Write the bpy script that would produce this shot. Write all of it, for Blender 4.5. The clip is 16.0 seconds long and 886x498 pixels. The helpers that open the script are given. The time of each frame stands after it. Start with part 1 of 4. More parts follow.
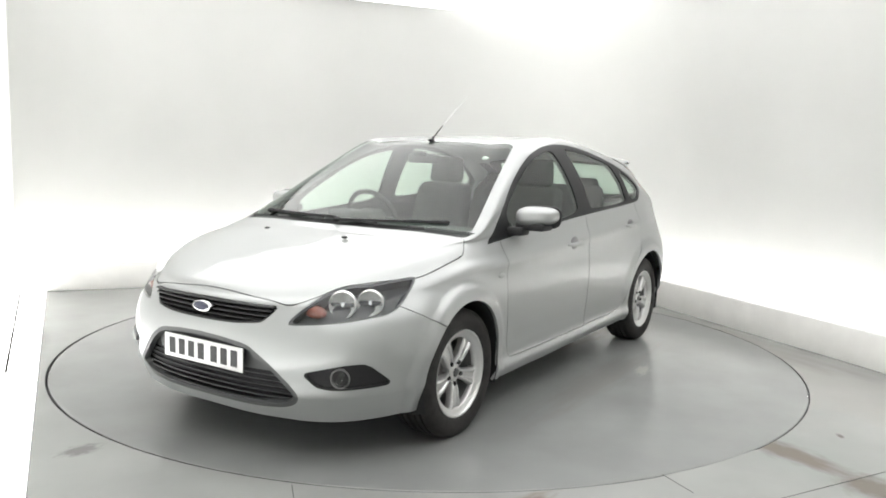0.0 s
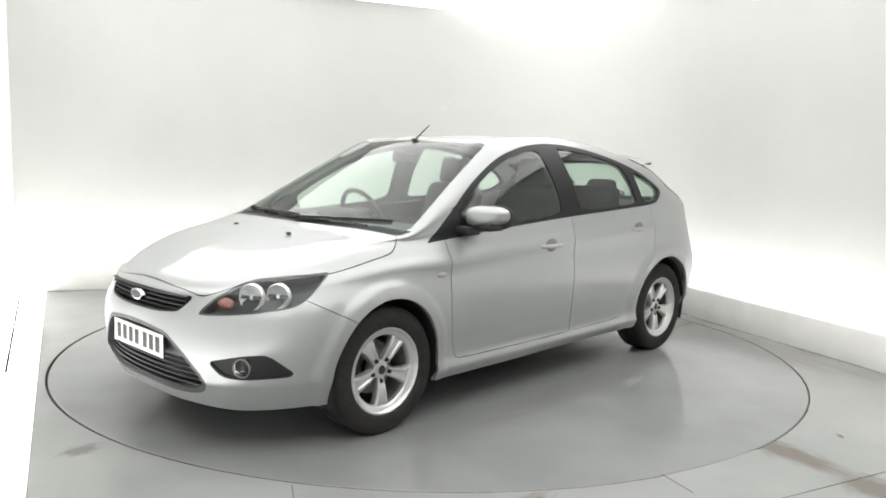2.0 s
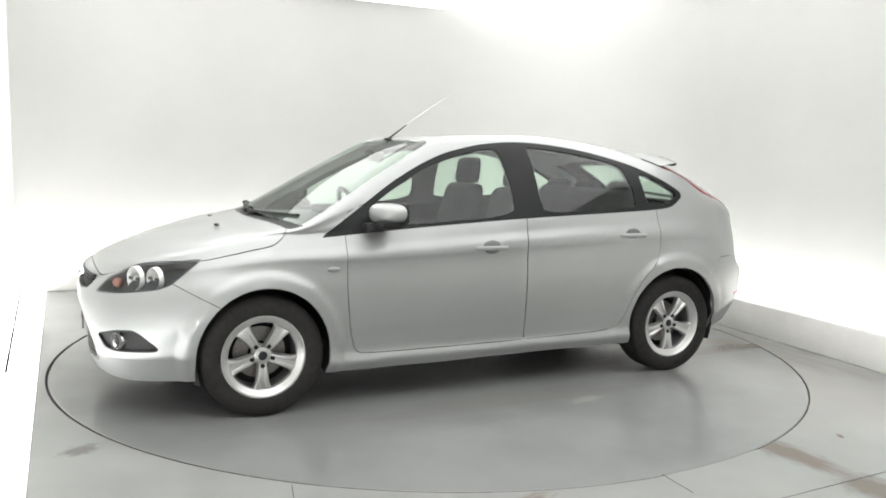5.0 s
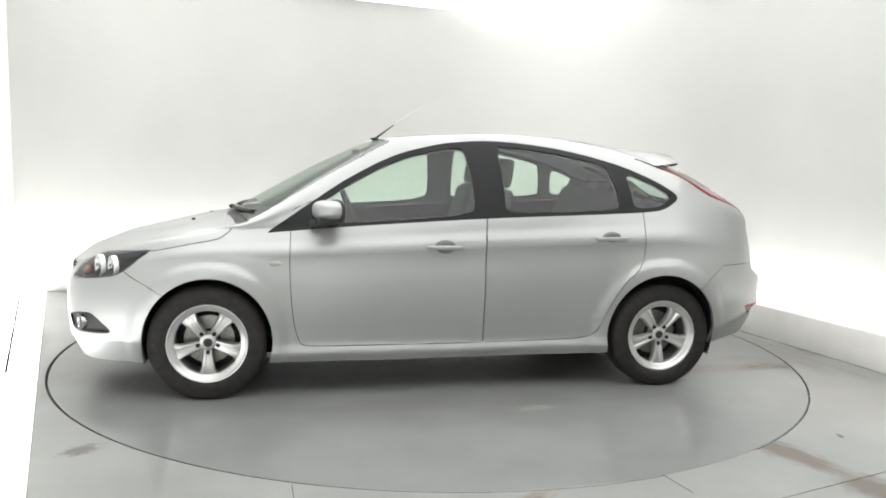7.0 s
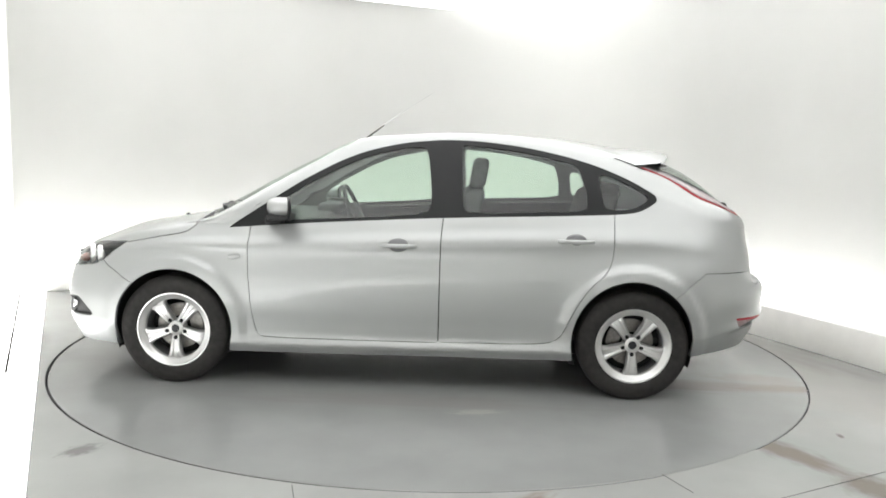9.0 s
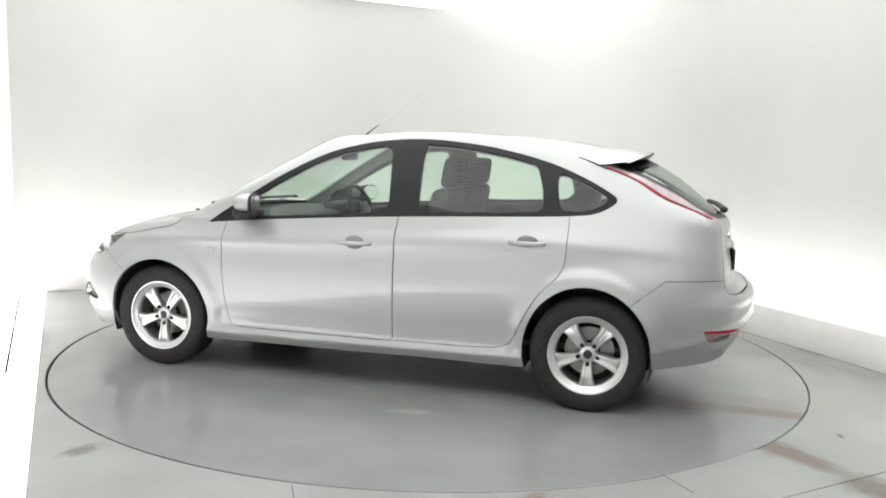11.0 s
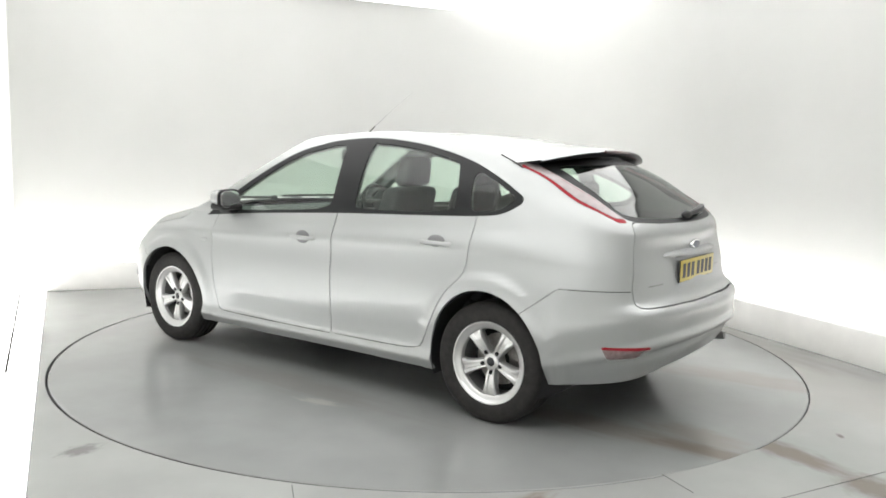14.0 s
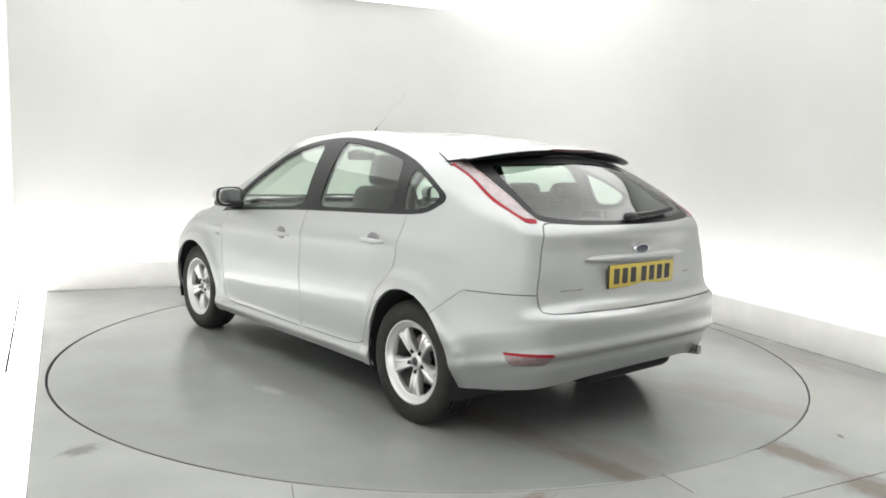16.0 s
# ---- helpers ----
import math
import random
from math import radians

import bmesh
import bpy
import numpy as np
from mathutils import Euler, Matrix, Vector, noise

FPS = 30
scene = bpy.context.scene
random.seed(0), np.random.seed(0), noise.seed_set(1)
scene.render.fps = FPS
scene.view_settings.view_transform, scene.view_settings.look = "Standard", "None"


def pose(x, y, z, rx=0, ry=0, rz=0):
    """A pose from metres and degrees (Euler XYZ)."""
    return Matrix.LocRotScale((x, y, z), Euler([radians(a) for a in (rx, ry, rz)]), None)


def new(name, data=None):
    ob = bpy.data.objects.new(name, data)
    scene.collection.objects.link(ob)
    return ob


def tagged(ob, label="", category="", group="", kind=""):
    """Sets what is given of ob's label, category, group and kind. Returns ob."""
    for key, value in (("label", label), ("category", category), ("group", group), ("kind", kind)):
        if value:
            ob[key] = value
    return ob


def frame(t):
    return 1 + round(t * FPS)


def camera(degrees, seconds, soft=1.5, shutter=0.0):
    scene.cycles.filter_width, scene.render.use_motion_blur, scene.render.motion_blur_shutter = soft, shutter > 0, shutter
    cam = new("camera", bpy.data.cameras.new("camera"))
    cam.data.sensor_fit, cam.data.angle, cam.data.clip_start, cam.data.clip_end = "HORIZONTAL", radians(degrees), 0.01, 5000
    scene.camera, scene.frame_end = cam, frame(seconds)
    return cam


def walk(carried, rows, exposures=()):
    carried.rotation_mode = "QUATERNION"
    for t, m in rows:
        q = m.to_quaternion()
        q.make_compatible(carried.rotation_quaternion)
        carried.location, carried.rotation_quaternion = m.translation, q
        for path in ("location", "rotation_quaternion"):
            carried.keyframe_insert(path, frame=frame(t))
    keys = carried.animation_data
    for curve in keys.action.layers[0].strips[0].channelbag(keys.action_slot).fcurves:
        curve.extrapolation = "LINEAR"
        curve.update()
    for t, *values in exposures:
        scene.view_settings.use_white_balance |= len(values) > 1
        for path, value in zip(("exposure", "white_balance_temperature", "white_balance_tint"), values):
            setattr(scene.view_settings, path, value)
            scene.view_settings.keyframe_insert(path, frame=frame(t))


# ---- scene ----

# ---- camera ----
cam = camera(58.95, 16.0, soft=1.8)
EYE = Vector((0.0, -5.512, 1.358))
VIEW = Matrix(((0.99956, -0.02755, -0.01130, EYE.x), (-0.00793, 0.11927, -0.99283, EYE.y), (0.02870, 0.99248, 0.11900, EYE.z), (0, 0, 0, 1)))
walk(cam, [(0, VIEW), (16, VIEW)])

# ---- world and light ----
world = bpy.data.worlds.new("studio_dark")
world.use_nodes = True
world.node_tree.nodes["Background"].inputs[0].default_value = (0.8, 0.85, 0.9, 1)
world.node_tree.nodes["Background"].inputs[1].default_value = 0.02
scene.world = world
scene.view_settings.exposure = 0.23
TURN = 22.0                      # the room's turn against the camera
ROOM = pose(0, 0, 0, 0, 0, TURN)
CEILING_Z = 2.99
SOFTBOX_GLOW, TROUGH_GLOW = 1.68, 15.0


# ---- materials ----
def mat(name, color, rough=0.5, metal=0.0, coat=0.0, grain=0.0, grain_scale=40.0, bump=0.0, bump_scale=200.0, spec=0.5, trans=0.0, ior=1.45, alpha=1.0):
    m = bpy.data.materials.new(name)
    m.use_nodes = True
    n, l = m.node_tree.nodes, m.node_tree.links
    b = n["Principled BSDF"]
    b.inputs["Base Color"].default_value = (*color, 1)
    b.inputs["Roughness"].default_value = rough
    b.inputs["Metallic"].default_value = metal
    b.inputs["Coat Weight"].default_value = coat
    b.inputs["Coat Roughness"].default_value = 0.05
    b.inputs["Specular IOR Level"].default_value = spec
    b.inputs["Transmission Weight"].default_value = trans
    b.inputs["IOR"].default_value = ior
    tc = n.new("ShaderNodeTexCoord")
    if grain:
        no = n.new("ShaderNodeTexNoise")
        no.inputs["Scale"].default_value, no.inputs["Detail"].default_value = grain_scale, 5
        l.new(tc.outputs["Object"], no.inputs["Vector"])
        ra = n.new("ShaderNodeValToRGB")
        ra.color_ramp.elements[0].position, ra.color_ramp.elements[1].position = 0.3, 0.7
        ra.color_ramp.elements[0].color = (*[c * (1 - grain) for c in color], 1)
        ra.color_ramp.elements[1].color = (*[min(1, c * (1 + grain)) for c in color], 1)
        l.new(no.outputs["Fac"], ra.inputs["Fac"])
        l.new(ra.outputs["Color"], b.inputs["Base Color"])
    if bump:
        nb = n.new("ShaderNodeTexNoise")
        nb.inputs["Scale"].default_value, nb.inputs["Detail"].default_value = bump_scale, 3
        l.new(tc.outputs["Object"], nb.inputs["Vector"])
        bu = n.new("ShaderNodeBump")
        bu.inputs["Strength"].default_value, bu.inputs["Distance"].default_value = bump, 0.002
        l.new(nb.outputs["Fac"], bu.inputs["Height"])
        l.new(bu.outputs["Normal"], b.inputs["Normal"])
    return m


def glow(name, color, strength):
    m = bpy.data.materials.new(name)
    m.use_nodes = True
    b = m.node_tree.nodes["Principled BSDF"]
    b.inputs["Base Color"].default_value = (*color, 1)
    b.inputs["Emission Color"].default_value = (*color, 1)
    b.inputs["Emission Strength"].default_value = strength
    return m


def glass(name, tint, mirror=1.0):
    """Thin window glass: what lies behind shows tinted, with a mirror's share on top."""
    m = bpy.data.materials.new(name)
    m.use_nodes = True
    n, l = m.node_tree.nodes, m.node_tree.links
    n.remove(n["Principled BSDF"])
    out = n["Material Output"]
    tr, gl, mix, lw, po, mul = (n.new("ShaderNode" + k) for k in ("BsdfTransparent", "BsdfGlossy", "MixShader", "LayerWeight", "Math", "Math"))
    tr.inputs["Color"].default_value = (*tint, 1)
    gl.inputs["Roughness"].default_value = 0.02
    lw.inputs["Blend"].default_value = 0.5
    po.operation, po.inputs[1].default_value = "POWER", 3.4
    mul.operation, mul.inputs[1].default_value, mul.inputs[2].default_value, mul.use_clamp = "MULTIPLY_ADD", 0.9 * mirror, 0.06 * mirror, True
    l.new(lw.outputs["Facing"], po.inputs[0])
    l.new(po.outputs[0], mul.inputs[0])
    l.new(mul.outputs[0], mix.inputs[0])
    l.new(tr.outputs[0], mix.inputs[1])
    l.new(gl.outputs[0], mix.inputs[2])
    l.new(mix.outputs[0], out.inputs["Surface"])
    return m


PAINT = mat("silver_paint", (0.315, 0.323, 0.321), rough=0.42, metal=0.6, coat=0.6, grain=0.03, grain_scale=900)
BLACK = mat("black_plastic", (0.014, 0.014, 0.015), rough=0.5, spec=0.35, bump=0.2, bump_scale=500)
FRAME = mat("black_window_frame", (0.009, 0.0095, 0.010), rough=0.4, spec=0.22)
GLASS = glass("window_glass", (0.80, 0.91, 0.83), 0.8)
RUBBER = mat("tyre_rubber", (0.018, 0.017, 0.0162), rough=0.75, spec=0.3, grain=0.25, grain_scale=30, bump=0.4, bump_scale=150)
ALLOY = mat("alloy_silver", (0.50, 0.50, 0.497), rough=0.30, metal=0.75, coat=0.3)
DARK = mat("dark_cavity", (0.012, 0.012, 0.013), rough=0.9)
WALL = mat("white_wall", (0.80, 0.80, 0.78), rough=0.7, grain=0.02, grain_scale=1.2, bump=0.05, bump_scale=60)
PLINTH = mat("plinth_paint", (0.70, 0.69, 0.67), rough=0.6, grain=0.05, grain_scale=5, bump=0.1, bump_scale=40)
FLOOR = mat("grey_floor_paint", (0.228, 0.233, 0.225), rough=0.23, grain=0.10, grain_scale=1.6, bump=0.06, bump_scale=90)
TABLE = mat("turntable_paint", (0.188, 0.193, 0.189), rough=0.20, grain=0.08, grain_scale=1.9, bump=0.05, bump_scale=80)
JOINT = mat("joint_dirt", (0.05, 0.048, 0.045), rough=0.9)
SOFTBOX = glow("softbox_fabric", (1.0, 1.0, 0.99), SOFTBOX_GLOW)
TROUGH = glow("trough_diffuser", (1.0, 1.0, 0.99), TROUGH_GLOW)
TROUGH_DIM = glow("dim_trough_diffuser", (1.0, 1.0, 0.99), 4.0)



def stain(m, x, y, lx, ly, turn, color, amount, ragged=0.5):
    """A worn or dirty spot with a ragged edge, lx by ly metres, at (x, y) of the thing's own space."""
    n, l = m.node_tree.nodes, m.node_tree.links
    b = n["Principled BSDF"]
    tc, mp, no, add, ln, ra, mix = (n.new("ShaderNode" + k) for k in ("TexCoord", "Mapping", "TexNoise", "VectorMath", "VectorMath", "ValToRGB", "MixRGB"))
    mp.vector_type = "TEXTURE"
    mp.inputs["Location"].default_value = (x, y, 0)
    mp.inputs["Rotation"].default_value = (0, 0, radians(turn))
    mp.inputs["Scale"].default_value = (lx, ly, 1)
    no.inputs["Scale"].default_value, no.inputs["Detail"].default_value = 3.5, 6
    add.operation, ln.operation = "MULTIPLY_ADD", "LENGTH"
    l.new(tc.outputs["Object"], mp.inputs["Vector"])
    l.new(mp.outputs["Vector"], no.inputs["Vector"])
    sub = n.new("ShaderNodeVectorMath")
    sub.operation, sub.inputs[1].default_value = "SUBTRACT", (0.5, 0.5, 0.5)
    l.new(no.outputs["Color"], sub.inputs[0])
    l.new(sub.outputs[0], add.inputs[0])
    add.inputs[1].default_value = (ragged * 2, ragged * 2, 0)
    l.new(mp.outputs["Vector"], add.inputs[2])
    l.new(add.outputs[0], ln.inputs[0])
    ra.color_ramp.elements[0].position, ra.color_ramp.elements[1].position = 0.25, 0.62
    ra.color_ramp.elements[0].color = (amount, amount, amount, 1)
    ra.color_ramp.elements[1].color = (0, 0, 0, 1)
    l.new(ln.outputs["Value"], ra.inputs["Fac"])
    l.new(ra.outputs["Color"], mix.inputs[0])
    src = b.inputs["Base Color"].links[0].from_socket
    l.new(src, mix.inputs[1])
    mix.inputs[2].default_value = (*color, 1)
    l.new(mix.outputs[0], b.inputs["Base Color"])


stain(FLOOR, 1.9, -1.6, 1.3, 2.2, 20, (0.24, 0.232, 0.215), 0.5, 0.7)
stain(FLOOR, 2.35, -0.4, 0.6, 2.2, 4, (0.165, 0.158, 0.145), 0.6, 0.6)
stain(FLOOR, 0.868, -2.46, 0.20, 0.52, 8, (0.12, 0.105, 0.086), 0.95, 0.35)
stain(FLOOR, 0.90, -2.90, 0.26, 0.36, 0, (0.12, 0.105, 0.086), 0.9, 0.35)
stain(FLOOR, -0.62, -2.53, 0.36, 0.12, 20, (0.14, 0.11, 0.08), 0.8, 0.4)
stain(FLOOR, -2.238, -1.385, 0.18, 0.11, 30, (0.12, 0.12, 0.115), 0.85, 0.5)
stain(FLOOR, 1.302, -2.349, 0.07, 0.03, 60, (0.08, 0.07, 0.06), 0.85, 0.3)
stain(TABLE, -1.6, 0.78, 1.7, 0.24, 0, (0.15, 0.138, 0.12), 0.6, 0.5)
stain(TABLE, -2.2, 0.77, 0.62, 0.15, 0, (0.115, 0.098, 0.078), 0.7, 0.35)
stain(TABLE, -2.0, -0.66, 1.2, 0.34, 6, (0.160, 0.143, 0.122), 0.5, 0.5)
stain(TABLE, -2.12, 0.58, 0.6, 0.22, -10, (0.17, 0.148, 0.125), 0.5, 0.5)
stain(TABLE, -0.32, 1.445, 0.26, 0.08, 10, (0.30, 0.29, 0.27), 0.5, 0.6)
stain(TABLE, 0.1, 1.30, 1.8, 0.24, 0, (0.17, 0.165, 0.155), 0.5, 0.6)
stain(TABLE, 0.3, -1.5, 1.6, 0.5, 30, (0.165, 0.16, 0.15), 0.5, 0.6)


# ---- mesh helpers ----
def mesh_of(bm, name, material, smooth=True, sharp=35):
    me = bpy.data.meshes.new(name)
    bm.normal_update()
    bm.to_mesh(me)
    bm.free()
    me.materials.append(material)
    if smooth:
        me.polygons.foreach_set("use_smooth", [True] * len(me.polygons))
        me.set_sharp_from_angle(angle=radians(sharp))
    return me


def part(name, bm, material, parent=None, label="", smooth=True, sharp=35):
    ob = new(name, mesh_of(bm, name, material, smooth, sharp))
    if parent:
        ob.parent = parent
    return tagged(ob, label) if label else ob


def box_bm(x0, x1, y0, y1, z0, z1, bevel=0.0):
    bm = bmesh.new()
    bmesh.ops.create_cube(bm, size=1)
    for v in bm.verts:
        v.co = Vector(((x0 + x1) / 2 + v.co.x * (x1 - x0), (y0 + y1) / 2 + v.co.y * (y1 - y0), (z0 + z1) / 2 + v.co.z * (z1 - z0)))
    if bevel:
        bmesh.ops.bevel(bm, geom=bm.edges[:], offset=bevel, segments=2, affect="EDGES", profile=0.5)
    return bm


def lathe_bm(profile, segs=64, axis="y"):
    """Turn (radius, offset) pairs about the y axis."""
    bm = bmesh.new()
    rings = []
    for r, o in profile:
        rings.append([bm.verts.new((r * math.cos(a), o, r * math.sin(a))) for a in (2 * math.pi * i / segs for i in range(segs))])
    for a, b in zip(rings, rings[1:]):
        for i in range(segs):
            bm.faces.new((a[i], a[(i + 1) % segs], b[(i + 1) % segs], b[i]))
    bmesh.ops.recalc_face_normals(bm, faces=bm.faces)
    return bm


def tube_bm(points, radius, segs=8):
    """A round rod along points."""
    bm = bmesh.new()
    pts = [Vector(q) for q in points]
    rings = []
    for i, q in enumerate(pts):
        d = (pts[min(i + 1, len(pts) - 1)] - pts[max(i - 1, 0)]).normalized()
        u = d.orthogonal().normalized()
        w = d.cross(u)
        r = radius[i] if isinstance(radius, (list, tuple)) else radius
        rings.append([bm.verts.new(q + r * (math.cos(a) * u + math.sin(a) * w)) for a in (2 * math.pi * k / segs for k in range(segs))])
    # keep the rings from twisting
    for a, b in zip(rings, rings[1:]):
        k = min(range(segs), key=lambda j: (b[j].co - a[0].co).length)
        b[:] = b[k:] + b[:k]
        if (b[1].co - a[1].co).length > (b[-1].co - a[1].co).length:
            b[:] = [b[0]] + b[:0:-1]
        for i in range(segs):
            bm.faces.new((a[i], a[(i + 1) % segs], b[(i + 1) % segs], b[i]))
    bm.faces.new(rings[0])
    bm.faces.new(rings[-1])
    bmesh.ops.recalc_face_normals(bm, faces=bm.faces)
    return bm


# ---- room ----
U_RIGHT, V_BACK, PLINTH_H = 2.62, 2.89, 0.25
GAP = 0.42
U_LEFT_WALL, V_FRONT = -2.98, -7.5


def place(ob, m=ROOM):
    ob.matrix_world = m
    return ob


def build_room():
    def slab(points, z0, z1):
        bm = bmesh.new()
        lo = [bm.verts.new((x, y, z0)) for x, y in points]
        hi = [bm.verts.new((x, y, z1)) for x, y in points]
        n = len(points)
        bm.faces.new(hi)
        bm.faces.new(lo[::-1])
        for i in range(n):
            bm.faces.new((lo[i], lo[(i + 1) % n], hi[(i + 1) % n], hi[i]))
        bmesh.ops.recalc_face_normals(bm, faces=bm.faces)
        return bm

    # stage floor with a round hole for the turntable
    bm = bmesh.new()
    segs = 160
    hole = []
    for i in range(segs):
        a = 360 * i / segs
        r = TABLE_R - 0.0095 if 272.3 < a < 288.0 else TABLE_R      # the slot is filled in along this stretch
        hole.append(Vector((r * math.cos(radians(a)) - 0.0055 * (r == TABLE_R), r * math.sin(radians(a)) - 0.001, 0)))
    outline = [(-2.70, V_BACK + 0.1), (U_RIGHT + 0.1, V_BACK + 0.1), (U_RIGHT + 0.1, V_FRONT), (-2.085, V_FRONT)]

    def out(d):
        best = 1e9
        for (ax, ay), (bx, by) in zip(outline, outline[1:] + outline[:1]):
            ex, ey = bx - ax, by - ay
            den = d.x * ey - d.y * ex
            if abs(den) > 1e-9:
                t = (ax * ey - ay * ex) / den
                u = (ax * d.y - ay * d.x) / den
                if t > 0 and -1e-6 <= u <= 1 + 1e-6:
                    best = min(best, t)
        return best
    inner = [bm.verts.new(h) for h in hole]
    outer = [bm.verts.new(h.normalized() * out(h.normalized())) for h in hole]
    for i in range(segs):
        j = (i + 1) % segs
        bm.faces.new((inner[i], outer[i], outer[j], inner[j]))
    bmesh.ops.recalc_face_normals(bm, faces=bm.faces)
    floor = place(tagged(part("floor", bm, FLOOR, smooth=False), "grey painted studio stage floor with brown stains", "floor", kind="structure"))
    # slot walls coloured near-black in place of the shade inside
    slot = lathe_bm([(TABLE_R, -0.002), (TABLE_R, -0.075), (TABLE_R - 0.05, -0.075)], 160)
    for v in slot.verts:
        v.co = Vector((v.co.x, v.co.z, v.co.y))
    part("slot_edge", slot, DARK, floor, "slot round the turntable, its shade painted dark")
    for (ax, ay), (bx, by) in (((1.024, -2.236), (1.10, -2.42)), ((1.42, -2.47), (2.062, -2.143)), ((2.062, -2.143), (2.9, -1.72)), ((-.555, -2.44), (-.48, -2.75))):
        j = box_bm(0, 1, -.0018, .0018, -.01, .0012)
        d = Vector((bx - ax, by - ay, 0))
        for v in j.verts:
            v.co.x *= d.length
        ob = part("floor_joint", j, JOINT, floor, smooth=False)
        ob.matrix_parent_inverse = Matrix()
        ob.matrix_local = ROOM.inverted() @ Matrix.Translation((ax, ay, 0)) @ Matrix.Rotation(math.atan2(d.y, d.x), 4, "Z")
    # sub floor below everything
    place(tagged(part("ground", slab([(-4.2, 4.4), (4.2, 4.4), (4.2, V_FRONT - .2), (-4.2, V_FRONT - .2)], -0.2, -0.08), DARK, smooth=False), "dark concrete base below the stage", "ground", kind="structure"))
    # plinths
    place(tagged(part("plinth_back", box_bm(-2.69, U_RIGHT + 0.09, V_BACK, V_BACK + 0.09, 0, PLINTH_H, 0.006), PLINTH), "low white painted plinth board before the lit wall", "plinth", kind="structure"))
    place(tagged(part("plinth_right", box_bm(U_RIGHT, U_RIGHT + 0.09, V_FRONT, V_BACK - 0.002, 0, PLINTH_H, 0.006), PLINTH), "low white painted plinth board before the lit wall", "plinth", kind="structure"))
    # curved white cove wall: back, rounded corner, right
    u1, v1, r = U_RIGHT + GAP, V_BACK + GAP, 2.4
    line = [(U_LEFT_WALL + (u1 - r - U_LEFT_WALL) * i / 12, v1) for i in range(12)]
    line += [(u1 - r + r * math.sin(a), v1 - r + r * math.cos(a)) for a in (math.pi / 2 * i / 64 for i in range(65))]
    line += [(u1, v1 - r + (V_FRONT - v1 + r) * i / 20) for i in range(1, 21)]
    bm = bmesh.new()
    zs = [-0.08, CEILING_Z]
    a = [[bm.verts.new((x, y, z)) for x, y in line] for z in zs]
    for i in range(len(line) - 1):
        bm.faces.new((a[0][i], a[0][i + 1], a[1][i + 1], a[1][i]))
    bmesh.ops.solidify(bm, geom=bm.faces[:], thickness=-0.05)
    bmesh.ops.recalc_face_normals(bm, faces=bm.faces)
    place(tagged(part("wall_back", bm, WALL), "smooth white studio cove wall with a rounded corner", "wall", kind="structure"))
    place(tagged(part("wall_left", box_bm(U_LEFT_WALL - 0.05, U_LEFT_WALL, V_FRONT, v1, -0.08, CEILING_Z), WALL, smooth=False), "white studio side wall", "wall", kind="structure"))
    # added out of view: closes the room and bounces light onto the car
    place(tagged(part("wall_front", box_bm(U_LEFT_WALL, u1, V_FRONT - 0.05, V_FRONT, -0.08, CEILING_Z), WALL, smooth=False), "unseen white wall added behind the camera", "wall", kind="structure"))
    # light troughs
    place(tagged(part("light_trough_back", box_bm(U_LEFT_WALL, u1 - .02, V_BACK + 0.10, v1 - 0.03, -0.06, -0.02), TROUGH, smooth=False), "glowing white diffuser strip behind the plinth", "light", kind="structure"))
    place(tagged(part("light_trough_right", box_bm(U_RIGHT + 0.10, u1 - 0.03, -6.0, V_BACK + 0.09, -0.06, -0.02), TROUGH, smooth=False), "glowing white diffuser strip behind the plinth", "light", kind="structure"))
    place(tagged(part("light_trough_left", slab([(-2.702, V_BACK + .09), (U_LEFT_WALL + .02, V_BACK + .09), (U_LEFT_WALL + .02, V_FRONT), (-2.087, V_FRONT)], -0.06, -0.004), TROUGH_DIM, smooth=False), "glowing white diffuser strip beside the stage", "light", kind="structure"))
    # seam between the left trough's diffuser sheets
    seam = box_bm(0, 3.017, -.007, .007, -.01, .003)
    place(tagged(part("trough_seam", seam, JOINT, smooth=False), "thin dark seam between glowing diffuser sheets", "seam", kind="structure"), Matrix.Translation((-3.853, 1.752, 0)) @ Matrix.Rotation(math.atan2(-2.709, 1.329), 4, "Z"))
    # ceiling with the luminous softbox
    place(tagged(part("ceiling", box_bm(U_LEFT_WALL, u1, V_FRONT, v1, CEILING_Z + 0.02, CEILING_Z + 0.1), WALL, smooth=False), "white studio ceiling", "ceiling", kind="structure"))
    place(tagged(part("softbox", box_bm(U_LEFT_WALL + .1, u1 - .1, -4.9, v1 - .1, CEILING_Z - 0.02, CEILING_Z + 0.01), SOFTBOX, smooth=False), "large glowing fabric softbox under the ceiling", "light", kind="structure"))


TABLE_R = 2.475


def flat_lathe(profile):
    bm = lathe_bm(profile, segs=160)
    for v in bm.verts:
        v.co = Vector((v.co.x, v.co.z, v.co.y))
    bmesh.ops.recalc_face_normals(bm, faces=bm.faces)
    return bm


def build_turntable():
    table = tagged(new("turntable"), "round grey painted turntable flush with the floor", "turntable")
    part("deck", flat_lathe([(0.0001, 0.0), (1.0, 0.0), (TABLE_R - 0.045, 0.0)]), TABLE, table, "scuffed grey painted deck", sharp=30)
    part("edge_band", flat_lathe([(TABLE_R - 0.045, 0.0), (TABLE_R - 0.014, 0.0), (TABLE_R - 0.010, -0.004)]), TABLE, table, sharp=30)
    # skirt carries the slot's painted shade as well
    part("skirt", flat_lathe([(TABLE_R - 0.010, -0.004), (TABLE_R - 0.010, -0.07)]), DARK, table)
    return table


